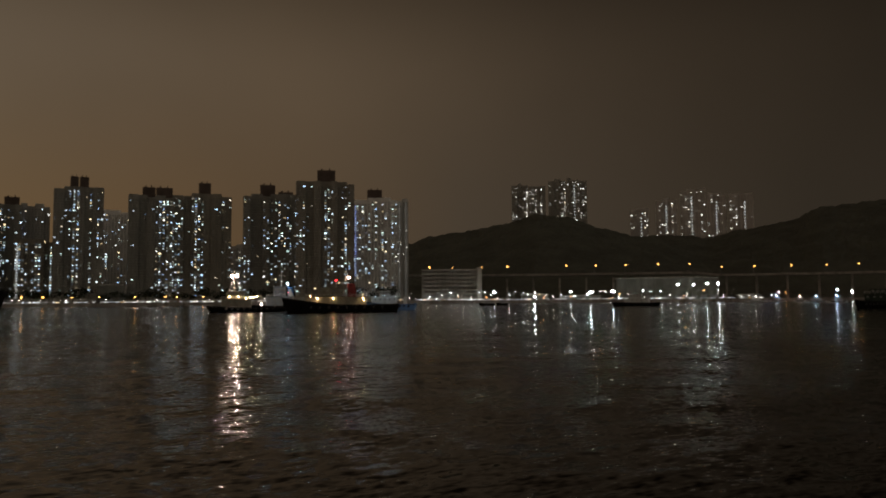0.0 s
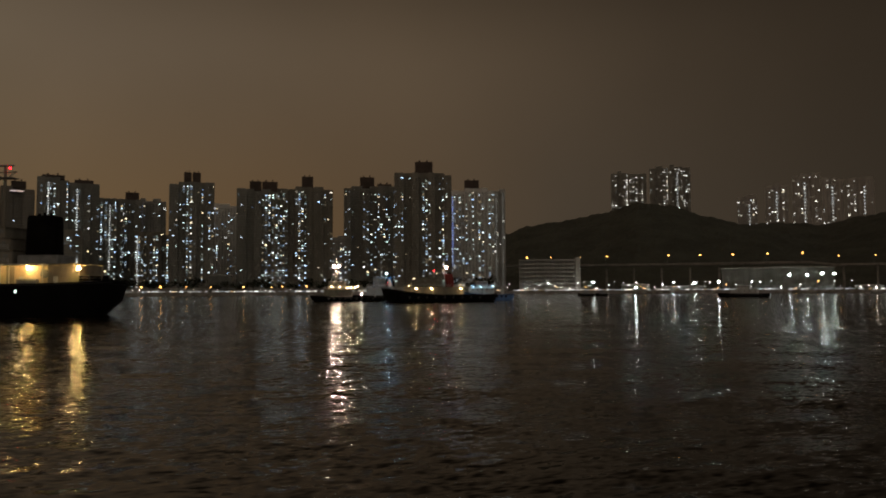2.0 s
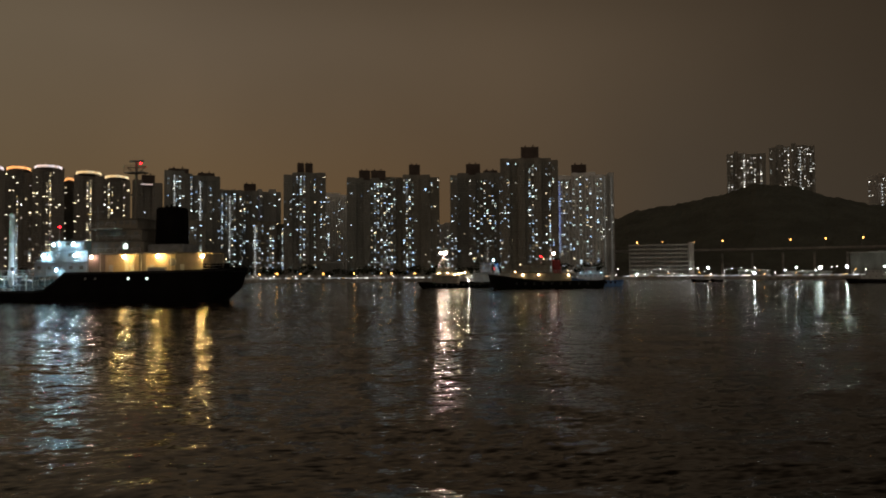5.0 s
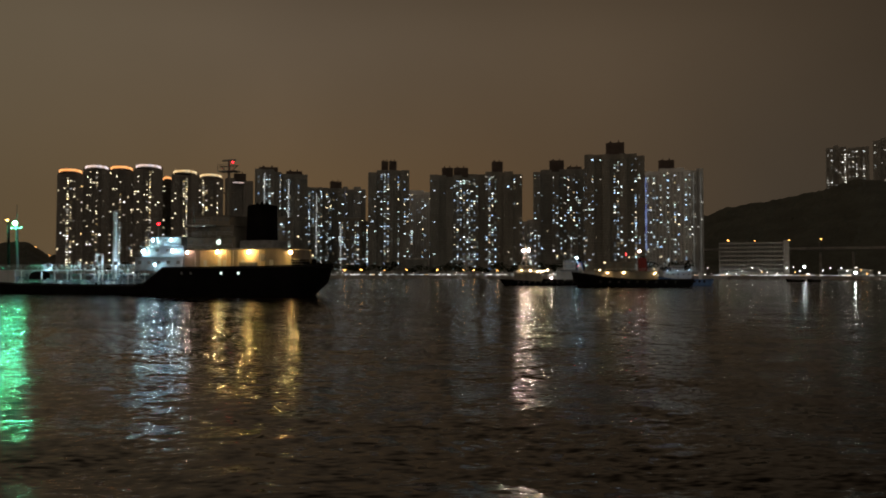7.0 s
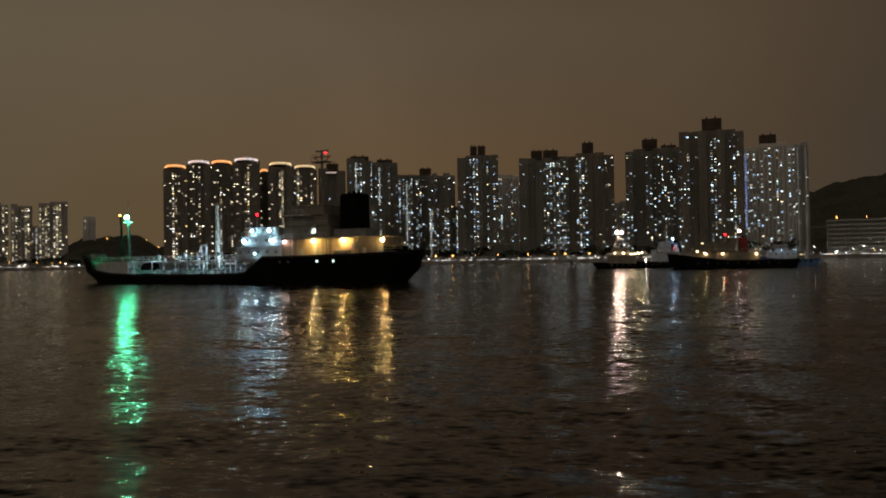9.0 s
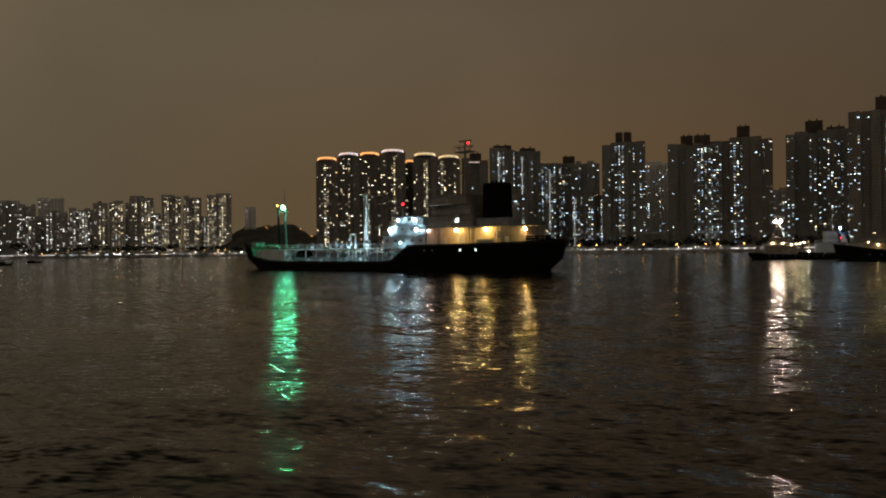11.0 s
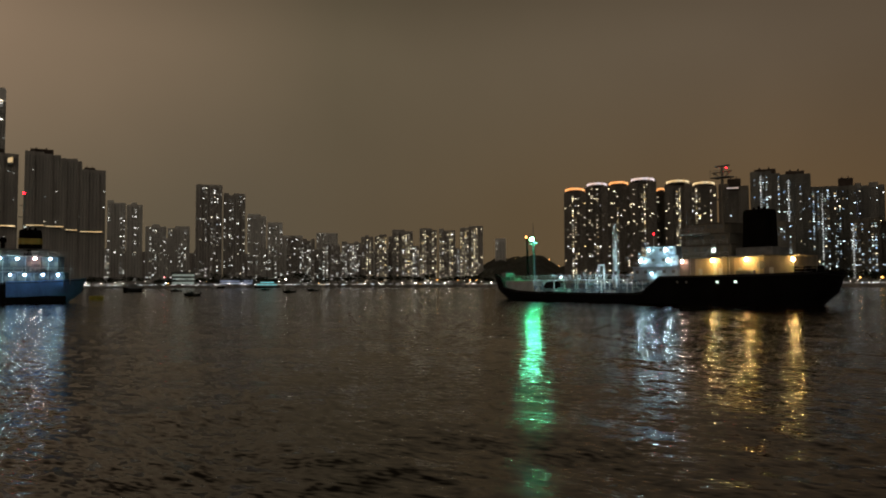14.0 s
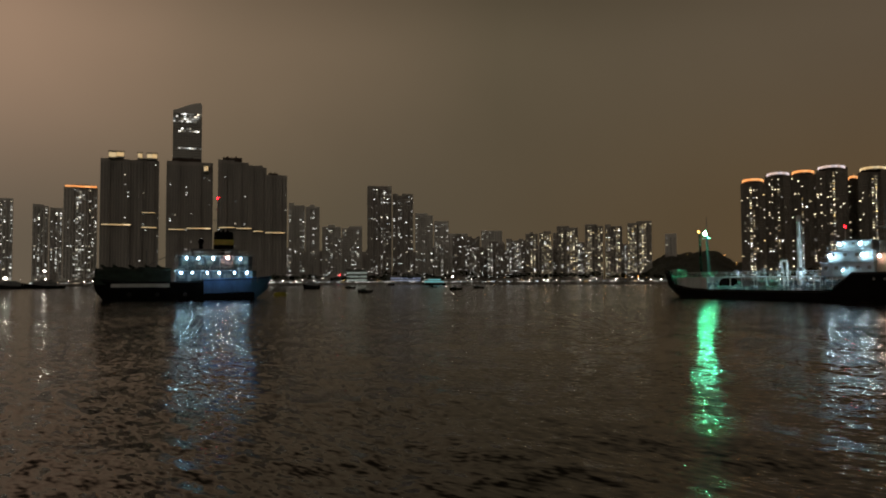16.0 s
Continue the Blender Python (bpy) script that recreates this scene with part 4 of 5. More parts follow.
def deck_lamp(root, x, y, z, glow, radius=0.25, label="", hood=False):
    """A lamp on a bracket; a hood hides the bulb from the viewpoint and sends its light inboard."""
    br = part("lamp_bracket", Shape().tube((x, y - 0.7, z + radius + 0.12), (x, y, z + radius + 0.1), 0.05, 0.05, 6).box(x - 0.22, x + 0.22, y - 0.25, y + 0.2, z + radius * 0.8, z + radius * 0.8 + 0.16, 0.03), m_grey, root)
    if hood:
        h = radius + 0.24
        part("hood", Shape().box(x - h, x + h, y + radius + 0.04, y + radius + 0.1, z - h, z + h, 0.02), m_grey, br)
        part("hood", Shape().box(x - radius - 0.1, x - radius - 0.04, y - h, y + radius + 0.1, z - h, z + h, 0.02), m_grey, br)
    part("bulb", Shape().ball((x, y, z), radius, 1.0, 10, 6), glow, br, label)


def mast(root, x, y, z0, z1, r, paint, arms=(), name="mast"):
    sh = Shape().tube((x, y, z0), (x, y, z1), r, r * 0.6, 10)
    for z, half in arms:
        sh.tube((x - half, y, z), (x + half, y, z), r * 0.35, r * 0.35, 6)
        sh.tube((x - half, y, z), (x, y, z - half * 0.6), r * 0.2, r * 0.2, 5).tube((x + half, y, z), (x, y, z - half * 0.6), r * 0.2, r * 0.2, 5)
    return part(name, sh, paint, root)


def funnel(root, x0, x1, y, half, z0, z1, paint, band=None, lean=0.3):
    n = 14
    sh = Shape()
    cx, hx = (x0 + x1) / 2, (x1 - x0) / 2
    for z, k, dx in ((z0, 1.04, 0), (z0 + (z1 - z0) * 0.5, 1.0, lean * 0.5), (z1 - 0.4, 0.97, lean), (z1, 0.9, lean)):
        for i in range(n):
            a = i * math.tau / n
            c, s = math.cos(a), math.sin(a)
            sh.v.append((cx + dx + hx * k * math.copysign(abs(c) ** 0.45, c), y + half * k * math.copysign(abs(s) ** 0.45, s), z))
    for j in range(3):
        sh.f += [(j * n + i, j * n + (i + 1) % n, j * n + n + (i + 1) % n, j * n + n + i) for i in range(n)]
    sh.f.append(tuple(range(3 * n, 4 * n)))
    ob = part("funnel", sh, paint, root)
    for k in (-0.4, 0.05, 0.45):
        ex = Shape().tube((cx + lean + hx * k, y, z1 - 0.2), (cx + lean + hx * k, y, z1 + 0.8 - abs(k) * 0.5), 0.3, 0.28, 8)
        part("exhaust_pipe", ex, m_funnel_black, ob)
    if band:
        zb = z0 + (z1 - z0) * 0.45
        bs = Shape()
        for z in (zb, zb + (z1 - z0) * 0.22):
            for i in range(n):
                a = i * math.tau / n
                c, s = math.cos(a), math.sin(a)
                bs.v.append((cx + lean * 0.55 + hx * 1.03 * math.copysign(abs(c) ** 0.45, c), y + half * 1.03 * math.copysign(abs(s) ** 0.45, s), z))
        bs.f = [(i, (i + 1) % n, n + (i + 1) % n, n + i) for i in range(n)]
        part("funnel_band", bs, band, ob)
    return ob


def at_water(az, dist, heading):
    p = bearing(az, dist)
    return pose(p.x, p.y, 0, 0, 0, heading)


# the coastal tanker: poop with house and funnel, low tank deck with pipes, raised bow
def tanker():
    T = thing("tanker", at_water(4.64, 152, 156.1), "moored black coastal tanker with deck lamps lit", "ship")
    yc = -6.8
    hull(T, [(0.9, 4.6, 2.6, 1.0, 6.75), (1.3, 4.8, 4.6, 2.8, 6.65), (2.8, 5.6, 6.2, 4.8, 6.5), (6, 7.8, 6.8, 6.2, 6.4), (14, 14, 6.8, 6.8, 6.2), (26, 26, 6.8, 6.8, 6.1), (36.5, 36.5, 6.8, 6.8, 6.05), (39, 39, 6.8, 6.8, 4.2), (41.5, 41.5, 6.8, 6.8, 2.6),
             (44, 44, 6.8, 6.8, 2.3), (60, 60, 6.8, 6.8, 2.25), (76, 76, 6.8, 6.7, 2.35), (85, 84, 6.4, 5.6, 2.7), (92.0, 90, 5.5, 4.2, 3.6), (94.0, 91.5, 5.0, 3.5, 6.3), (98, 94, 3.7, 2.0, 6.9), (102.6, 96.6, 0.3, 0.15, 7.4)], m_hull_black, yc, 0.8)
    # poop deck house with lit side passages
    H = house(T, 6.5, 32.8, -11.6, -2.4, 5.3, 9.9, m_buff, "poop_house")
    # paler panels put the pools of lamplight into the wall's colour
    for x0, x1 in ((20.9, 28.6), (12.6, 19.2)):
        part("lamplit_panel", Shape().box(x0, x1, -2.38, -2.30, 5.35, 9.6, 0.02), m_cream, H)
        part("awning", Shape().box(x0 - 0.3, x1 + 0.3, -2.3, -0.5, 9.75, 9.9, 0.04), m_white, H)
        for x in (x0, x1):
            part("stanchion", Shape().tube((x, -0.7, 5.3), (x, -0.7, 9.75), 0.07, 0.07, 6), m_white, H)
    for x in (22.4, 27.2, 11.0, 17.8):
        d = part("door", Shape().box(x - 0.45, x + 0.45, -2.3, -2.22, 5.5, 7.5, 0.05), m_white, H)
        part("handle", Shape().box(x + 0.22, x + 0.34, -2.22, -2.14, 6.4, 6.5), m_pole, d)
    part("lit_door", Shape().box(23.2, 24.0, -2.3, -2.2, 6.3, 8.9, 0.05), m_pipe, H, "pale doorway under the lamp")
    part("vent_cover", Shape().tube((13.2, -2.35, 8.0), (13.2, -2.1, 8.0), 0.85, 0.8, 14), m_grey, H)
    part("locker", Shape().box(14.0, 18.0, -1.9, -0.9, 5.3, 7.0, 0.1), m_grey, H)
    # accommodation and bridge
    A = house(T, 20.6, 32.9, -11.0, -3.4, 9.9, 12.6, m_buff, "accommodation", 5)
    C = house(T, 21.2, 32.0, -11.0, -3.8, 12.6, 15.0, m_buff, "accommodation_upper", 4)
    W = house(T, 22.2, 31.2, -11.4, -3.6, 15.0, 17.2, m_buff, "wheelhouse", 6, wz=0.62, wsize=0.5)
    part("wing", Shape().box(25.5, 31.4, -3.6, -0.8, 14.8, 15.1, 0.08), m_white, W)
    railing(W, 25.5, 31.4, -0.9, 15.1)
    railing(A, 20.6, 32.9, -2.5, 9.9)
    railing(C, 21.2, 32.9, -3.2, 12.6)
    part("lit_window", Shape().box(24.2, 25.2, -3.4, -3.33, 10.9, 11.9, 0.04), g_cabin, A, "lit cabin window")
    lad = Shape()
    for y in (-3.1, -2.5):
        lad.tube((26.8, y, 9.9), (23.9, y, 12.7), 0.07, 0.07, 5)
    for i in range(9):
        lad.tube((26.8 - i * 0.32, -3.1, 10.05 + i * 0.31), (26.8 - i * 0.32, -2.5, 10.05 + i * 0.31), 0.06, 0.06, 4)
    part("stairway", lad, m_white, A)
    M = mast(T, 24.8, -7, 17.2, 29.4, 0.42, m_buff, ((28.3, 2.3), (22.5, 1.5)), "radar_mast")
    part("platform", Shape().box(22.6, 27.0, -8.2, -5.8, 27.0, 27.2, 0.04), m_grey, M)
    railing(M, 22.6, 27.0, -5.9, 27.2, 1.4, m_grey, 1.1)
    part("radar_scanner", Shape().box(23.0, 26.4, -7.2, -6.7, 29.4, 29.75, 0.08), m_grey, M)
    part("lamp", Shape().ball((23.0, -5.8, 28.9), 0.2), g_red, M, "red mast lamp")
    funnel(T, 13.4, 19.1, -7, 2.6, 9.9, 19.4, m_funnel_black, None, 0.0)
    part("funnel_casing", Shape().box(11.8, 20.0, -10.0, -4.0, 9.9, 11.7, 0.2), m_grey, T)
    # blue-white lit forward house above the tank deck
    F = house(T, 33.2, 46.0, -11.2, -2.6, 5.2, 8.3, m_paleblue, "forward_house", 5)
    F2 = house(T, 33.4, 44.8, -10.8, -3.2, 8.3, 10.7, m_paleblue, "forward_house_upper", 4)
    F3 = house(T, 34.8, 43.2, -10.4, -4.0, 10.7, 12.8, m_paleblue, "forward_house_top", 3)
    railing(F, 33.2, 46.3, -2.2, 5.3)
    railing(F2, 33.2, 46.0, -2.6, 8.3)
    railing(F3, 34.0, 44.8, -3.2, 10.7)
    for x in (34, 37, 40, 43, 46):
        part("pillar", Shape().tube((x, -2.3, 2.0), (x, -2.3, 5.2), 0.09, 0.09, 6), m_white, F)
    M2 = mast(T, 42.6, -6, 12.8, 15.8, 0.14, m_white, (), "signal_mast")
    part("lamp", Shape().ball((42.6, -6, 15.9), 0.24), g_red, M2, "red signal lamp")
    mast(T, 33.6, -6.5, 12.8, 20.5, 0.3, m_grey, ((19.0, 1.4),), "after_mast")
    for x, z in ((43.4, 9.6), (35.6, 9.6)):
        deck_lamp(F2, x, -2.2, z, g_white, 0.27, "white deck floodlight")
    for x, z in ((41.6, 12.0), (36.8, 12.0)):
        deck_lamp(F3, x, -3.0, z, g_white, 0.22, "white deck floodlight")
    deck_lamp(F3, 44.2, -4.6, 13.4, g_deck, 0.3, "white floodlight over the tank deck", True)
    deck_lamp(F, 39.6, -1.4, 6.6, g_white, 0.16)
    for x, y, z in ((47.6, -2.4, 10.3), (47.6, -8.5, 10.3)):
        deck_lamp(F2, x, y, z, g_deck, 0.22, "white floodlight over the tank deck", True)
    for x in (23.7, 16.0):
        deck_lamp(H, x, -1.5, 9.2, g_yellow, 0.28, "yellow sodium deck lamp")
    deck_lamp(H, 6.3, -1.9, 9.0, g_yellow, 0.30, "yellow sodium deck lamp")
    deck_lamp(H, 31.5, -1.7, 9.2, g_pink, 0.26, "pinkish deck lamp")
    # hooded fill lamps, added to brighten the pipes and the crane post
    for x, y, z in ((51.2, -2.6, 6.9), (57.0, -2.8, 6.9), (62.5, -2.9, 6.9), (71.0, -2.9, 6.6)):
        deck_lamp(T, x, y, z, g_deck, 0.18, "hidden fill lamp added for the tank deck", True)
        part("fill_lamp_post", Shape().tube((x, y - 0.7, 5.4), (x, y - 0.7, z + 0.25), 0.06, n=6), m_white, T)
    # portholes
    for x, glow in ((21.6, g_cabin), (17.4, g_cabin), (31.5, m_pane), (29.2, m_pane)):
        part("porthole", Shape().tube((x, -0.06, 4.7), (x, 0.05, 4.7), 0.27, 0.25, 12), glow, T, "lit round porthole" if glow is g_cabin else "")
    # stern fittings
    railing(T, 1.8, 6.4, -2.0, 5.8, 1.9, m_grey)
    part("awning_rail", Shape().tube((6.4, -2.3, 9.7), (1.9, -2.3, 9.5), 0.09, 0.07, 6).tube((1.9, -2.3, 5.8), (1.9, -2.3, 9.5), 0.07, 0.07, 6), m_cream, T)
    for x in (2.6, 5.2):
        w = part("winch", Shape().tube((x - 0.9, -3, 6.8), (x + 0.9, -3, 6.8), 0.8, 0.8, 12).box(x - 1.1, x - 0.9, -4, -2, 5.7, 7.6, 0.05).box(x + 0.9, x + 1.1, -4, -2, 5.7, 7.6, 0.05), m_funnel_black, T)
    # tank deck: catwalk, pipes, valves, tanks
    CW = part("catwalk", Shape().box(44, 91, -5.6, -3.4, 5.25, 5.5, 0.03), m_pipe, T)
    railing(CW, 46, 91.5, -3.45, 5.5, 1.15, m_pipe)
    railing(CW, 46, 91.5, -5.55, 5.5, 1.15, m_pipe)
    for i in range(12):
        x = 46.5 + i * 3.9
        part("catwalk_post", Shape().tube((x, -3.6, 1.5), (x, -3.6, 5.3), 0.12, 0.12, 6), m_pipe, CW)
    r = random.Random(12)
    for i, (y, z) in enumerate(((-6.4, 4.0), (-7.2, 3.6), (-8.1, 4.3), (-2.6, 3.0), (-2.0, 2.6))):
        part("pipe", Shape().tube((44, y, z), (84 - i * 2, y, z), 0.24 - 0.02 * i, n=10), m_bluegrey, T)
    for i in range(66):
        x, y = r.uniform(45, 82), r.uniform(-9.5, -1.2)
        z = r.uniform(2.6, 5.0)
        if i % 7 == 5:
            part("cross_pipe", Shape().tube((x, -10.5, z * 0.8), (x, -1.0, z * 0.8), 0.17, n=8).tube((x, -1.0, z * 0.8), (x, -1.0, 1.5), 0.17, n=8), m_bluegrey, T)
        elif i % 7 == 6:
            part("hose_rack", Shape().box(x - 1.2, x + 1.2, y - 0.3, y + 0.3, 1.4, 1.6).tube((x - 1.1, y, 1.6), (x - 1.1, y, 3.4), 0.07, n=5).tube((x + 1.1, y, 1.6), (x + 1.1, y, 3.4), 0.07, n=5).tube((x - 1.3, y, 3.3), (x + 1.3, y, 3.3), 0.22, n=8), m_bluegrey, T)
        elif i % 3 == 0:
            part("valve", Shape().tube((x, y, 1.4), (x, y, z), 0.14, n=8).tube((x - 0.35, y, z), (x + 0.35, y, z), 0.35, n=10), m_bluegrey, T)
        elif i % 3 == 1:
            part("hatch", Shape().tube((x, y, 1.4), (x, y, 2.6), 0.6, n=12).tube((x, y, 2.6), (x, y, 2.8), 0.75, n=12), m_white, T)
        else:
            part("vent_post", Shape().tube((x, y, 1.4), (x, y, z + 1.4), 0.13, n=8).ball((x, y, z + 1.5), 0.28), m_white, T)
    part("goose_neck_vent", Shape().tube((57.3, -5.0, 5.2), (57.3, -5.0, 9.0), 0.28, n=10).tube((57.3, -5.0, 9.0), (59.0, -5.0, 9.0), 0.28, n=10).tube((59.0, -5.0, 9.0), (59.0, -5.0, 6.2), 0.28, n=10), m_white, T)
    cr = part("crane_post", Shape().tube((54.6, -5.9, 1.4), (54.6, -5.9, 18.6), 0.55, 0.50, 14).ball((54.6, -5.9, 18.7), 0.6), m_white, T)
    part("ladder", Shape().tube((53.6, -5.9, 1.5), (53.6, -5.9, 16.5), 0.06, n=5).tube((53.2, -5.9, 1.5), (53.2, -5.9, 16.5), 0.06, n=5), m_white, cr)
    part("manifold_tank", Shape().tube((74.2, -5, 3.5), (77.6, -5, 3.5), 1.6, n=16).box(74.6, 75.1, -6, -3.4, 1.4, 3.6).box(76.6, 77.1, -6, -3.4, 1.4, 3.6), m_funnel_black, T)
    for x0, x1, z in ((62, 66, 4.2), (48, 52.5, 3.8), (68.5, 71.5, 4.6)):
        part("deck_locker", Shape().box(x0, x1, -7.6, -4.8, 1.4, z, 0.15), m_grey, T)
    house(T, 81.2, 93.0, -9.6, -2.8, 1.6, 5.4, m_white, "forecastle_store")
    railing(T, 94.5, 101.8, yc + 0.3, 6.2, 1.0, m_grey)
    part("windlass", Shape().tube((96.5, yc - 1.5, 7.0), (96.5, yc + 1.5, 7.0), 0.7, n=12).box(95.6, 97.4, yc - 1.7, yc - 1.5, 5.9, 7.6).box(95.6, 97.4, yc + 1.5, yc + 1.7, 5.9, 7.6), m_grey, T)
    # fore mast: two legs, the forward one leaning, with the green lamp
    FM = part("fore_mast", Shape().tube((83.6, -6, 2.0), (84.6, -6, 16.2), 0.42, 0.26, 10).tube((84.6, -6, 16.2), (84.6, -6, 21.4), 0.10, 0.05, 6), m_seagrey, T)
    part("lamp", Shape().ball((84.4, -5.35, 16.9), 0.42, 0.9), g_green, FM, "bright green lamp")
    part("lamp_bracket", Shape().tube((84.6, -6, 17.5), (84.4, -5.2, 17.5), 0.07, n=6).box(84.1, 84.7, -5.7, -5.0, 17.42, 17.55, 0.03), m_funnel_black, FM)
    part("crosstree", Shape().tube((83.0, -6, 15.7), (86.4, -6, 15.7), 0.1, n=6), m_pipe, FM)
    SM = part("samson_post", Shape().tube((88.4, -7.5, 2.0), (89.0, -7.5, 17.4), 0.4, 0.26, 10).box(88.3, 89.7, -7.9, -7.1, 17.3, 17.45, 0.03), m_funnel_black, T)
    part("lamp", Shape().ball((89.0, -7.2, 17.75), 0.26), g_street, SM, "small warm mast lamp")


tanker()


# the second ship: blue bow, lit two-deck house, dark covered cargo
def cargo_boat():
    T = thing("cargo_boat", at_water(57.57, 215, -117.06), "moored blue-bowed cargo boat with bright lit decks", "ship")
    yc = -4.6
    hull(T, [(-3.2, 1.0, 0.3, 0.2, 6.4), (-1.6, 1.6, 2.4, 1.2, 6.2), (1.5, 2.8, 3.9, 2.8, 6.0), (6, 6, 4.5, 4.2, 5.8), (11, 11, 4.6, 4.6, 5.6), (15.2, 15.2, 4.6, 4.6, 5.5)], m_hull_blue, yc, 0.9, m_deck, label="blue painted bow plating")
    hull(T, [(15.25, 15.25, 4.55, 4.55, 5.2), (20, 20, 4.6, 4.6, 4.9), (26, 26, 4.6, 4.6, 4.8), (36, 36, 4.6, 4.5, 4.9), (41.5, 40.2, 4.2, 3.6, 5.6), (43.0, 40.6, 3.4, 2.6, 6.0)], m_hull_black, yc, 0.9, m_deck, label="black painted after hull")
    part("boot_topping", Shape().box(1.8, 15.5, yc - 4.66, yc + 4.66, -0.5, 1.9, 0.3), m_hull_black, T)
    part("white_band", Shape().box(24, 38.5, yc + 4.5, yc + 4.68, 3.3, 4.3, 0.05), m_white, T, "white painted band on the hull")
    A = house(T, 1.2, 22.4, -8.4, -1.6, 4.6, 7.9, m_seagrey, "lower_house", 7, wsize=0.75, wz=0.5)
    part("deck_overhang", Shape().box(0.6, 23.0, -1.6, -0.2, 7.85, 8.0, 0.04), m_white, A)
    B_ = house(T, 2.2, 21.8, -8.0, -2.2, 8.0, 11.9, m_seagrey, "upper_house", 6, wsize=0.75, wz=0.5)
    part("deck_overhang", Shape().box(1.6, 22.4, -2.2, -0.8, 11.85, 12.0, 0.04), m_white, B_)
    railing(A, 0.6, 23.0, -0.3, 8.0)
    railing(B_, 1.6, 22.4, -0.9, 12.0)
    for x in (1, 6, 11, 16, 22.6):
        part("stanchion", Shape().tube((x, -0.4, 4.6), (x, -0.4, 7.9), 0.06, n=6).tube((x, -0.9, 8.0), (x, -0.9, 11.9), 0.06, n=6), m_white, A)
    # fins added between the lamps to part their light into pools
    for x in (2.4, 5.6, 9.3, 12.9, 16.3, 19.7):
        part("lamp_bay_fin", Shape().box(x - 0.12, x + 0.12, -1.6, -0.25, 4.7, 7.85, 0.03), m_seagrey, A)
    for x in (3.6, 7.4, 10.8, 14.8, 18.2, 21.0):
        part("lamp_bay_fin", Shape().box(x - 0.12, x + 0.12, -2.2, -0.85, 8.1, 11.85, 0.03), m_seagrey, B_)
    for x in (5.0, 9.0, 17.0):
        part("life_raft", Shape().tube((x - 0.8, -1.6, 12.9), (x + 0.8, -1.6, 12.9), 0.42, n=10).box(x - 0.6, x + 0.6, -1.9, -1.3, 12.0, 12.5, 0.05), m_white, B_)
    for x in (4, 9.5, 14, 19):
        part("door", Shape().box(x - 0.45, x + 0.45, -1.58, -1.5, 4.9, 6.8, 0.05), m_grey, A)
    W = house(T, 6.0, 18.4, -7.6, -2.8, 12.0, 13.8, m_grey, "wheelhouse", 6)
    funnel(T, 7.2, 12.6, -5.0, 2.2, 12.0, 18.7, m_funnel_black, m_funnel_yellow, 0.0)
    part("cowl_vent", Shape().tube((16.0, -4, 13.8), (16.0, -4, 15.6), 0.5, n=10).ball((16.0, -3.7, 15.9), 0.85), m_funnel_black, T)
    M = mast(T, 11.6, -4.2, 13.8, 28.0, 0.22, m_grey, ((22.0, 1.2), (25.0, 0.8)))
    part("lamp", Shape().ball((11.6, -4.0, 28.1), 0.3), g_red, M, "red mast lamp")
    for x in (19.7, 16.7, 12.9, 5.6):
        deck_lamp(B_, x, -0.3, 11.2, g_white, 0.24, "white deck lamp")
    deck_lamp(B_, 9.0, -0.3, 11.3, g_pink, 0.34, "pinkish deck lamp")
    for x in (21.2, 18.2, 14.4, 11.3, 7.2, 3.9):
        deck_lamp(A, x, 0.7, 7.2, g_blue, 0.24, "blue-white deck lamp")
    # covered cargo
    cg = Shape()
    r = random.Random(5)
    xs = [23.8 + i * 1.55 for i in range(13)]
    for i, x in enumerate(xs):
        h = 8.4 + r.uniform(-0.3, 0.5)
        cg.v += [(x, -0.3, 4.0), (x, -0.5, h - 0.7), (x, -1.6, h), (x, -7.4, h), (x, -8.6, h - 0.7), (x, -8.8, 4.0)]
    n = 6
    cg.f = [(i * n + j, i * n + n + j, i * n + n + j + 1, i * n + j + 1) for i in range(12) for j in range(5)] + [tuple(range(6)), tuple(reversed(range(72, 78)))]
    part("covered_cargo", cg, m_tarp, T, "dark tarpaulin over deck cargo")
    for x in (26, 29, 33, 37, 40):
        part("cargo_bundle", Shape().tube((x, -5, 8.3), (x + 1.4, -4.4, 9.3), 0.5, 0.3, 7), m_tarp, T)
    mast(T, 30.0, -4.5, 8.0, 13.5, 0.18, m_grey, (), "derrick_post")
    part("derrick", Shape().tube((30, -4.5, 9), (24, -4.5, 12.2), 0.14, 0.08, 6), m_grey, T)
    for x in (20, 27, 34):
        part("fender", Shape().tube((x, 0.02, 1.4), (x, 0.25, 1.4), 0.55, 0.5, 12), m_rubber, T)


cargo_boat()
p = bearing(56.2, 262)
B0 = thing("mooring_buoy", pose(p.x, p.y, 0), "yellow mooring buoy afloat", "buoy")
part("float", Shape().tube((0, 0, -0.4), (0, 0, 0.9), 2.2, 2.2, 18).tube((0, 0, 0.9), (0, 0, 1.2), 2.2, 1.7, 18), m_buoy, B0)
part("ring", Shape().tube((-0.5, 0, 1.2), (0, 0, 1.9), 0.12).tube((0.5, 0, 1.2), (0, 0, 1.9), 0.12), m_pole, B0)


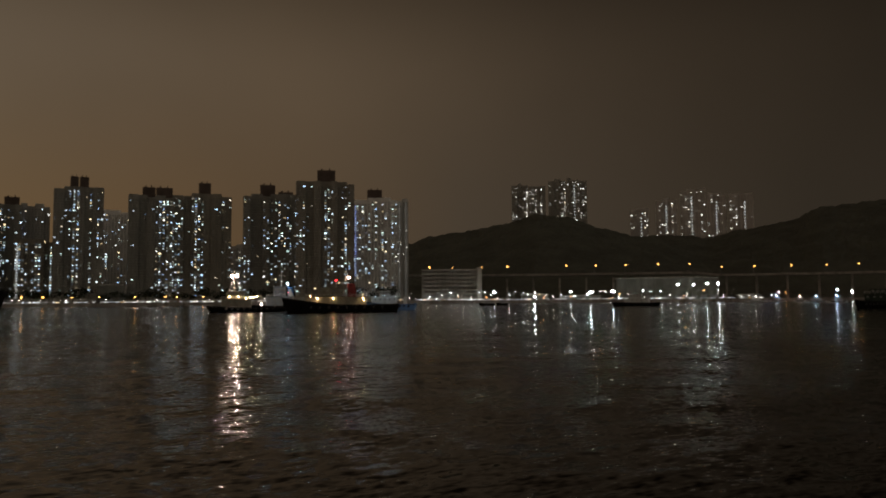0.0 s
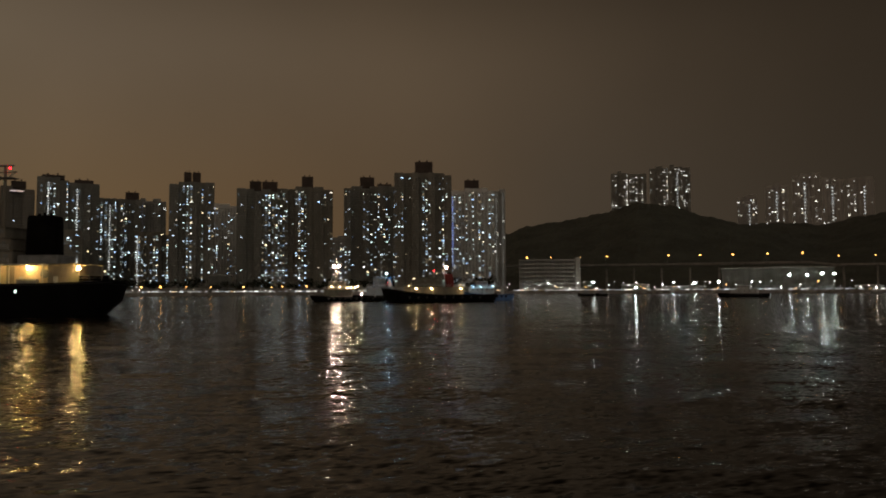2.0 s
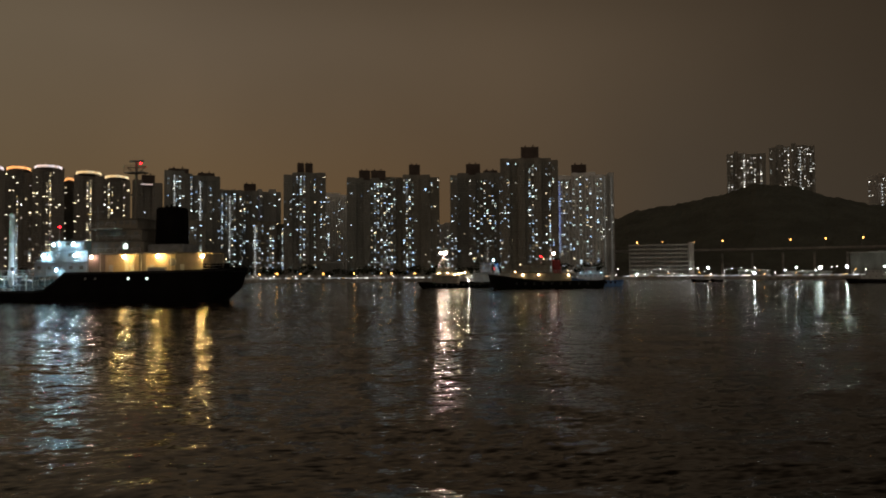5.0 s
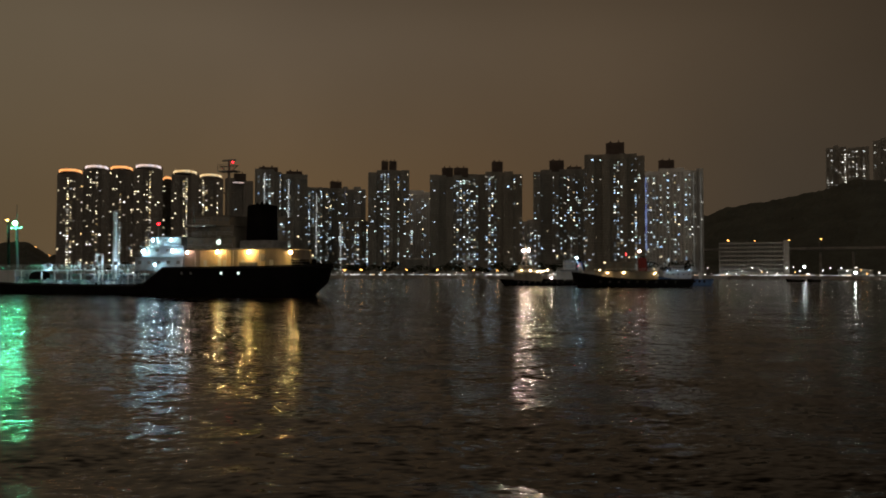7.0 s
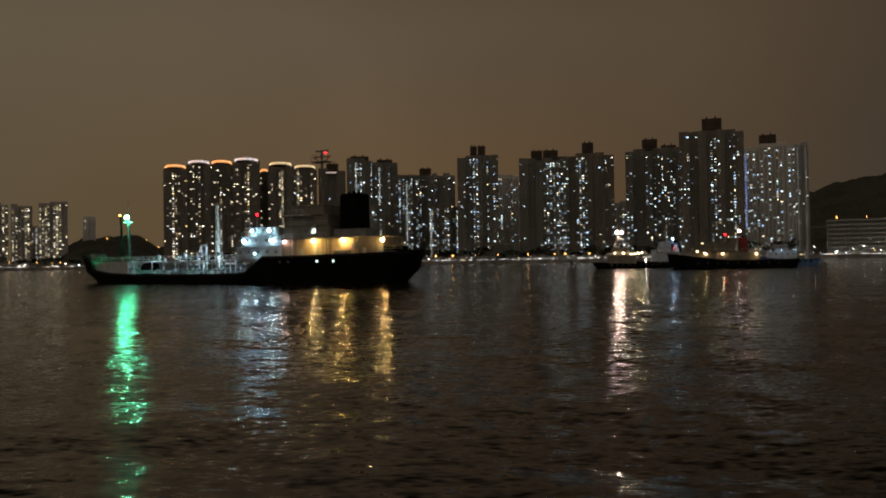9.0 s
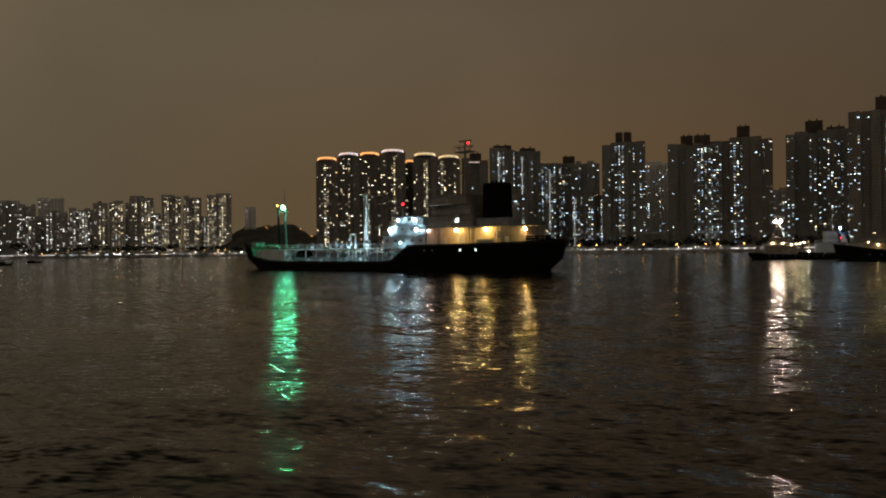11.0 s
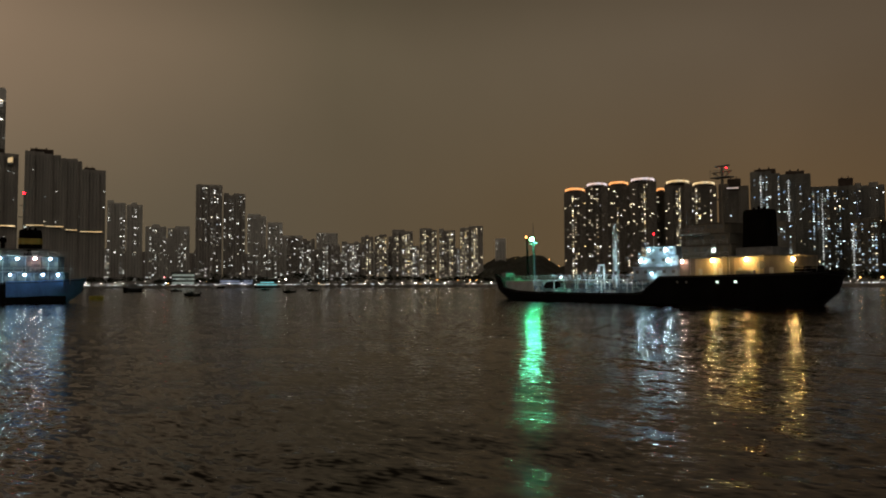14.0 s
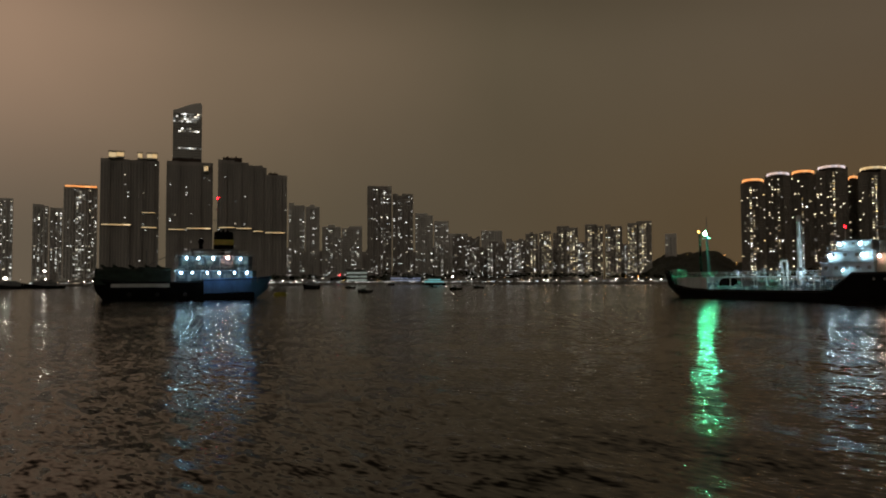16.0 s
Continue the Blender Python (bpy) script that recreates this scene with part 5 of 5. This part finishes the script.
def tug(m, length, beam, low, bow, paint, label, house_x, house_z, wheel_x, wheel_z, wall, funnel_at=None, funnel_paint=None, name="tugboat", bow_left=True, group="moored tugs"):
    """A moored tug; the bow is at the far end of x, or at x = 0."""
    T = thing(name, m, label, "boat", group)
    yc = -beam / 2
    st = [(0, 0.8, 0.62, 0.5, low + 0.3), (length * 0.04, length * 0.05, 0.9, 0.8, low + 0.1), (length * 0.2, length * 0.2, 1, 0.97, low), (length * 0.5, length * 0.5, 1, 1, low), (length * 0.66, length * 0.66, 1, 0.95, low + (bow - low) * 0.25), (length * 0.82, length * 0.8, 0.9, 0.75, low + (bow - low) * 0.6), (length * 0.94, length * 0.9, 0.6, 0.4, low + (bow - low) * 0.9), (length, length * 0.95, 0.12, 0.06, bow)]
    if not bow_left:
        st = [(length - a, length - b, c, d, z) for a, b, c, d, z in reversed(st)]
    hull(T, [(a, b, c * beam / 2, d * beam / 2, z) for a, b, c, d, z in st], paint, yc, 0.7)
    for i in range(9):
        x = length * (0.15 + 0.075 * i)
        part("tyre_fender", Shape().tube((x, 0.0, low * 0.62), (x, 0.3, low * 0.62), 0.5, 0.42, 12), m_rubber, T)
    H = house(T, *house_x, -beam + 1.2, -1.2, low - 0.8, house_z, wall, "deckhouse", 5, wz=0.7, wsize=0.35)
    W = house(T, *wheel_x, -beam + 1.8, -1.8, house_z, wheel_z, wall, "wheelhouse", 4, wz=0.65, wsize=0.45)
    railing(H, house_x[0], house_x[1], -1.3, house_z)
    if funnel_at:
        funnel(T, funnel_at[0], funnel_at[1], -beam / 2, 1.3, house_z, funnel_at[2], funnel_paint)
    part("towing_bitts", Shape().tube((length * 0.12, yc - 0.8, low - 0.7), (length * 0.12, yc - 0.8, low + 0.8), 0.25).tube((length * 0.12, yc + 0.8, low - 0.7), (length * 0.12, yc + 0.8, low + 0.8), 0.25).tube((length * 0.12, yc - 1.2, low + 0.3), (length * 0.12, yc + 1.2, low + 0.3), 0.18), m_grey, T)
    return T


# tug with a floodlit mast
a = at_water(-15.13, 322, 167.67)
T1 = tug(a, 31.5, 9, 1.9, 2.6, m_hull_black, "moored tug with a bright floodlit mast", (13.5, 25.5), 5.4, (16.6, 23.8), 8.6, m_buff)
M = mast(T1, 20.4, -3.4, 8.6, 18.6, 0.22, m_buff, ((15.6, 1.4), (12.5, 1.0)))
for x in (19.4, 21.3):
    part("floodlight", Shape().ball((x, -1.2, 14.9), 0.46), g_flood, M, "bright floodlight")
part("lamp_arm", Shape().tube((19.4, -3.4, 15.6), (19.4, -1.2, 15.5), 0.07, n=6).tube((21.3, -3.4, 15.6), (21.3, -1.2, 15.5), 0.07, n=6), m_grey, M)
ra = Shape()
for i in range(7):
    ra.tube((13.6, -1.1, 5.4 + i * 0.0), (16.4, -1.1, 5.4 + i * 0.5), 0.05, n=4)
part("rigging", ra, m_grey, T1)
part("mast_leg", Shape().tube((16.0, -3.4, 5.4), (20.2, -3.4, 14.0), 0.14, n=6).tube((24.0, -3.4, 5.4), (20.5, -3.4, 14.0), 0.14, n=6), m_white, M)
for x, z in ((22.3, 6.3), (18.7, 6.3), (15.6, 5.6), (14.0, 5.9), (12.6, 6.1), (11.2, 6.4)):
    deck_lamp(T1, x, -1.0, z, g_dim, 0.22, "small warm deck lamp")
part("deck_boom", Shape().tube((16.4, -4, 5.0), (9.5, -4, 6.9), 0.15, 0.1, 6).tube((9.5, -4, 1.5), (9.5, -4, 6.9), 0.12, n=6), m_cream, T1)
deck_lamp(T1, 9.6, -0.8, 3.0, g_shore, 0.3)
# second tug behind, white and blue, with a blue-white lamp
T2 = tug(at_water(-16.2, 336, 167.67), 27, 9, 2.4, 3.2, m_hull_black, "white tug moored behind another, lit by a blue-white lamp", (3.0, 14), 6.4, (5.6, 11.0), 11.0, m_bluegrey, (2.2, 4.6, 10.5), m_hull_blue)
M = mast(T2, 7.6, -4, 11.0, 18.6, 0.2, m_white, ((15.6, 1.6), (13.4, 1.1)))
deck_lamp(T2, 5.2, 0.0, 12.0, g_blue, 0.32, "blue-white deck lamp")
part("sloping_screen", Shape().prism([(0.6, 2.0), (4.4, 2.0), (4.6, 9.5), (3.6, 9.8)], -3.0, -2.6), m_white, T2, "sloping white funnel screen")
deck_lamp(T2, 4.9, -0.4, 8.2, g_red, 0.14)
# big tug with red funnel
T3 = tug(at_water(-23.74, 290, 160.7), 45, 11, 2.9, 5.6, m_hull_black, "large moored black tug with a red funnel", (12.8, 36.0), 5.9, (21.5, 31.5), 9.4, m_buff, (16.6, 19.8, 10.9), m_funnel_red)
M = mast(T3, 24.4, -5, 9.4, 12.0, 0.12, m_white)
part("lamp", Shape().ball((24.4, -4.6, 12.2), 0.26), g_red, M, "red mast lamp")
M = mast(T3, 20.4, -5, 5.9, 15.5, 0.2, m_white, ((14.5, 1.0),), "after_mast")
part("lamp", Shape().ball((19.5, -4.4, 13.4), 0.42), g_pink, M, "bright pinkish mast lamp")
for x, z, rad in ((34.1, 6.2, 0.16), (31.3, 5.2, 0.22), (25.3, 5.3, 0.22), (14.0, 5.0, 0.22)):
    deck_lamp(T3, x, -0.7, z, g_warm, rad, "warm deck lamp")
# dark-blue vessel beyond its stern
T4 = tug(at_water(-25.05, 341, 160.7), 26, 9, 2.6, 4.2, m_hull_blue, "dark blue workboat moored behind the tugs", (9, 20), 6.0, (12, 17), 8.6, m_white, bow_left=True)
for x in (10, 15, 19):
    deck_lamp(T4, x, -0.4, 6.4, g_blue, 0.1)
part("crate", Shape().box(4.6, 6.0, -2.2, -1.0, 1.8, 5.6, 0.1), m_white, T4)
# launch near the docks
T5 = tug(at_water(-43.15, 445, 134), 27.5, 7, 2.0, 2.4, m_hull_black, "dark launch moored off the docks", (6, 20), 4.2, (10, 17), 6.6, m_white, name="launch")
mast(T5, 14, -3.5, 6.6, 9.0, 0.1, m_grey)
tug(at_water(-58.6, 330, 123), 16.5, 6, 2.6, 3.4, m_hull_black, "dark fishing boat moored off the docks", (2, 13), 5.4, (4, 11), 7.4, m_tarp, name="fishing_boat")
# yachts and workboats by the docks
for az, d, ln, gl in ((-50.4, 780, 20, g_shore), (-51.6, 790, 16, g_blue), (-54.2, 700, 18, g_white), (-55.4, 640, 15, g_blue), (-52.9, 800, 12, g_shore), (-31.0, 560, 12, None), (-32.0, 570, 9, None)):
    Y = tug(at_water(az, d, 180 + az + 8), ln, ln * 0.26, 1.4, 2.0, m_white if gl else m_hull_black, "small moored workboat by the docks", (ln * 0.25, ln * 0.7), 2.9, (ln * 0.35, ln * 0.6), 4.6 if gl else 3.6, m_white if gl else m_grey, name="workboat", group="moored workboats")
    if gl:
        deck_lamp(Y, ln * 0.5, -0.3, 5.2, gl, 0.3)
# dark barges and craft off the far shore
for az, d, ln, bow, wh in ((72.9, 700, 26, 5, 6.5), (70.6, 720, 34, 5, 7.5), (57.0, 640, 20, 4, 5.8), (53.2, 520, 12, 3.2, 5.0), (47.6, 1000, 10, 2, 3.2), (66.5, 900, 22, 4, 5)):
    Y = tug(at_water(az, d, 180 + az + 5), ln, ln * 0.24, 2.4, bow, m_hull_black, "dark unlit barge moored off the far shore", (ln * 0.2, ln * 0.75), bow + 0.5, (ln * 0.3, ln * 0.6), wh, m_grey, name="barge", group="moored barges")
    mast(Y, ln * 0.45, -2, wh, wh + 8 + (4 if az == 53.2 else 0), 0.15, m_grey)
deck_lamp(Y, 3, 0.2, 5, g_shore, 0.3)


def dinghy(az, el, ln):
    d = EYE / math.tan(radians(-el))
    T = thing("dinghy", at_water(az, d, 180 + az + 4), "small dark moored dinghy afloat", "boat", "moored dinghies")
    w = ln * 0.18
    hull(T, [(0, 0.2, w * 0.8, w * 0.6, 0.9), (ln * 0.4, ln * 0.4, w, w * 0.85, 0.85), (ln * 0.75, ln * 0.72, w * 0.8, w * 0.6, 1.0), (ln, ln * 0.93, 0.06, 0.04, 1.35)], m_hull_black, -w, 0.5)
    part("outboard_motor", Shape().box(-0.35, 0.1, -w - 0.2, -w + 0.2, 0.5, 1.6, 0.06), m_funnel_black, T)
    part("thwart", Shape().box(ln * 0.35, ln * 0.42, -w * 1.8, -w * 0.2, 0.7, 0.78), m_bark, T)
    part("canopy", Shape().prism([(ln * 0.4, 0.8), (ln * 0.8, 0.9), (ln * 0.72, 1.7), (ln * 0.45, 1.8)], -w * 1.6, -w * 0.4), m_tarp, T)


for az, el, ln in ((49.3, -0.80, 6.5), (42.5, -0.62, 7.0), (40.8, -0.50, 8.0), (50.6, -0.48, 7.0), (44.4, -0.42, 7)):
    dinghy(az, el, ln)

# lit ferry at the far pier
F = tug(at_water(43.7, 1050, 222), 34, 9, 2.4, 3.4, m_hull_black, "lit cyan ferry at the far pier", (3, 31), 5.6, (7, 26), 8.4, m_white, name="ferry", group="ferries")
for z in (4.0, 7.0):
    part("light_band", Shape().box(4 if z < 5 else 8, 30 if z < 5 else 25, -0.9 if z < 5 else -1.5, -0.7 if z < 5 else -1.3, z, z + 0.9, 0.05), m_band_cyan, F, "cyan lit window band")
# floating pier lamps with red and blue lights
R_ = thing("signal_post", facing(51.7, 1120, 0), "post with red and blue signal lights", "signal post")
part("pole", Shape().tube((0, 0, -1), (0, 0, 18), 0.5, 0.4, 8), m_pole, R_)
part("red_lamp", Shape().ball((-2, -0.5, 15), 0.5), g_red, R_)
part("blue_lamp", Shape().ball((1.2, -0.5, 7), 0.4), g_blue, R_)
part("crossarm", Shape().tube((-2.2, -0.2, 14), (2.2, -0.2, 14), 0.2, n=6), m_pole, R_)
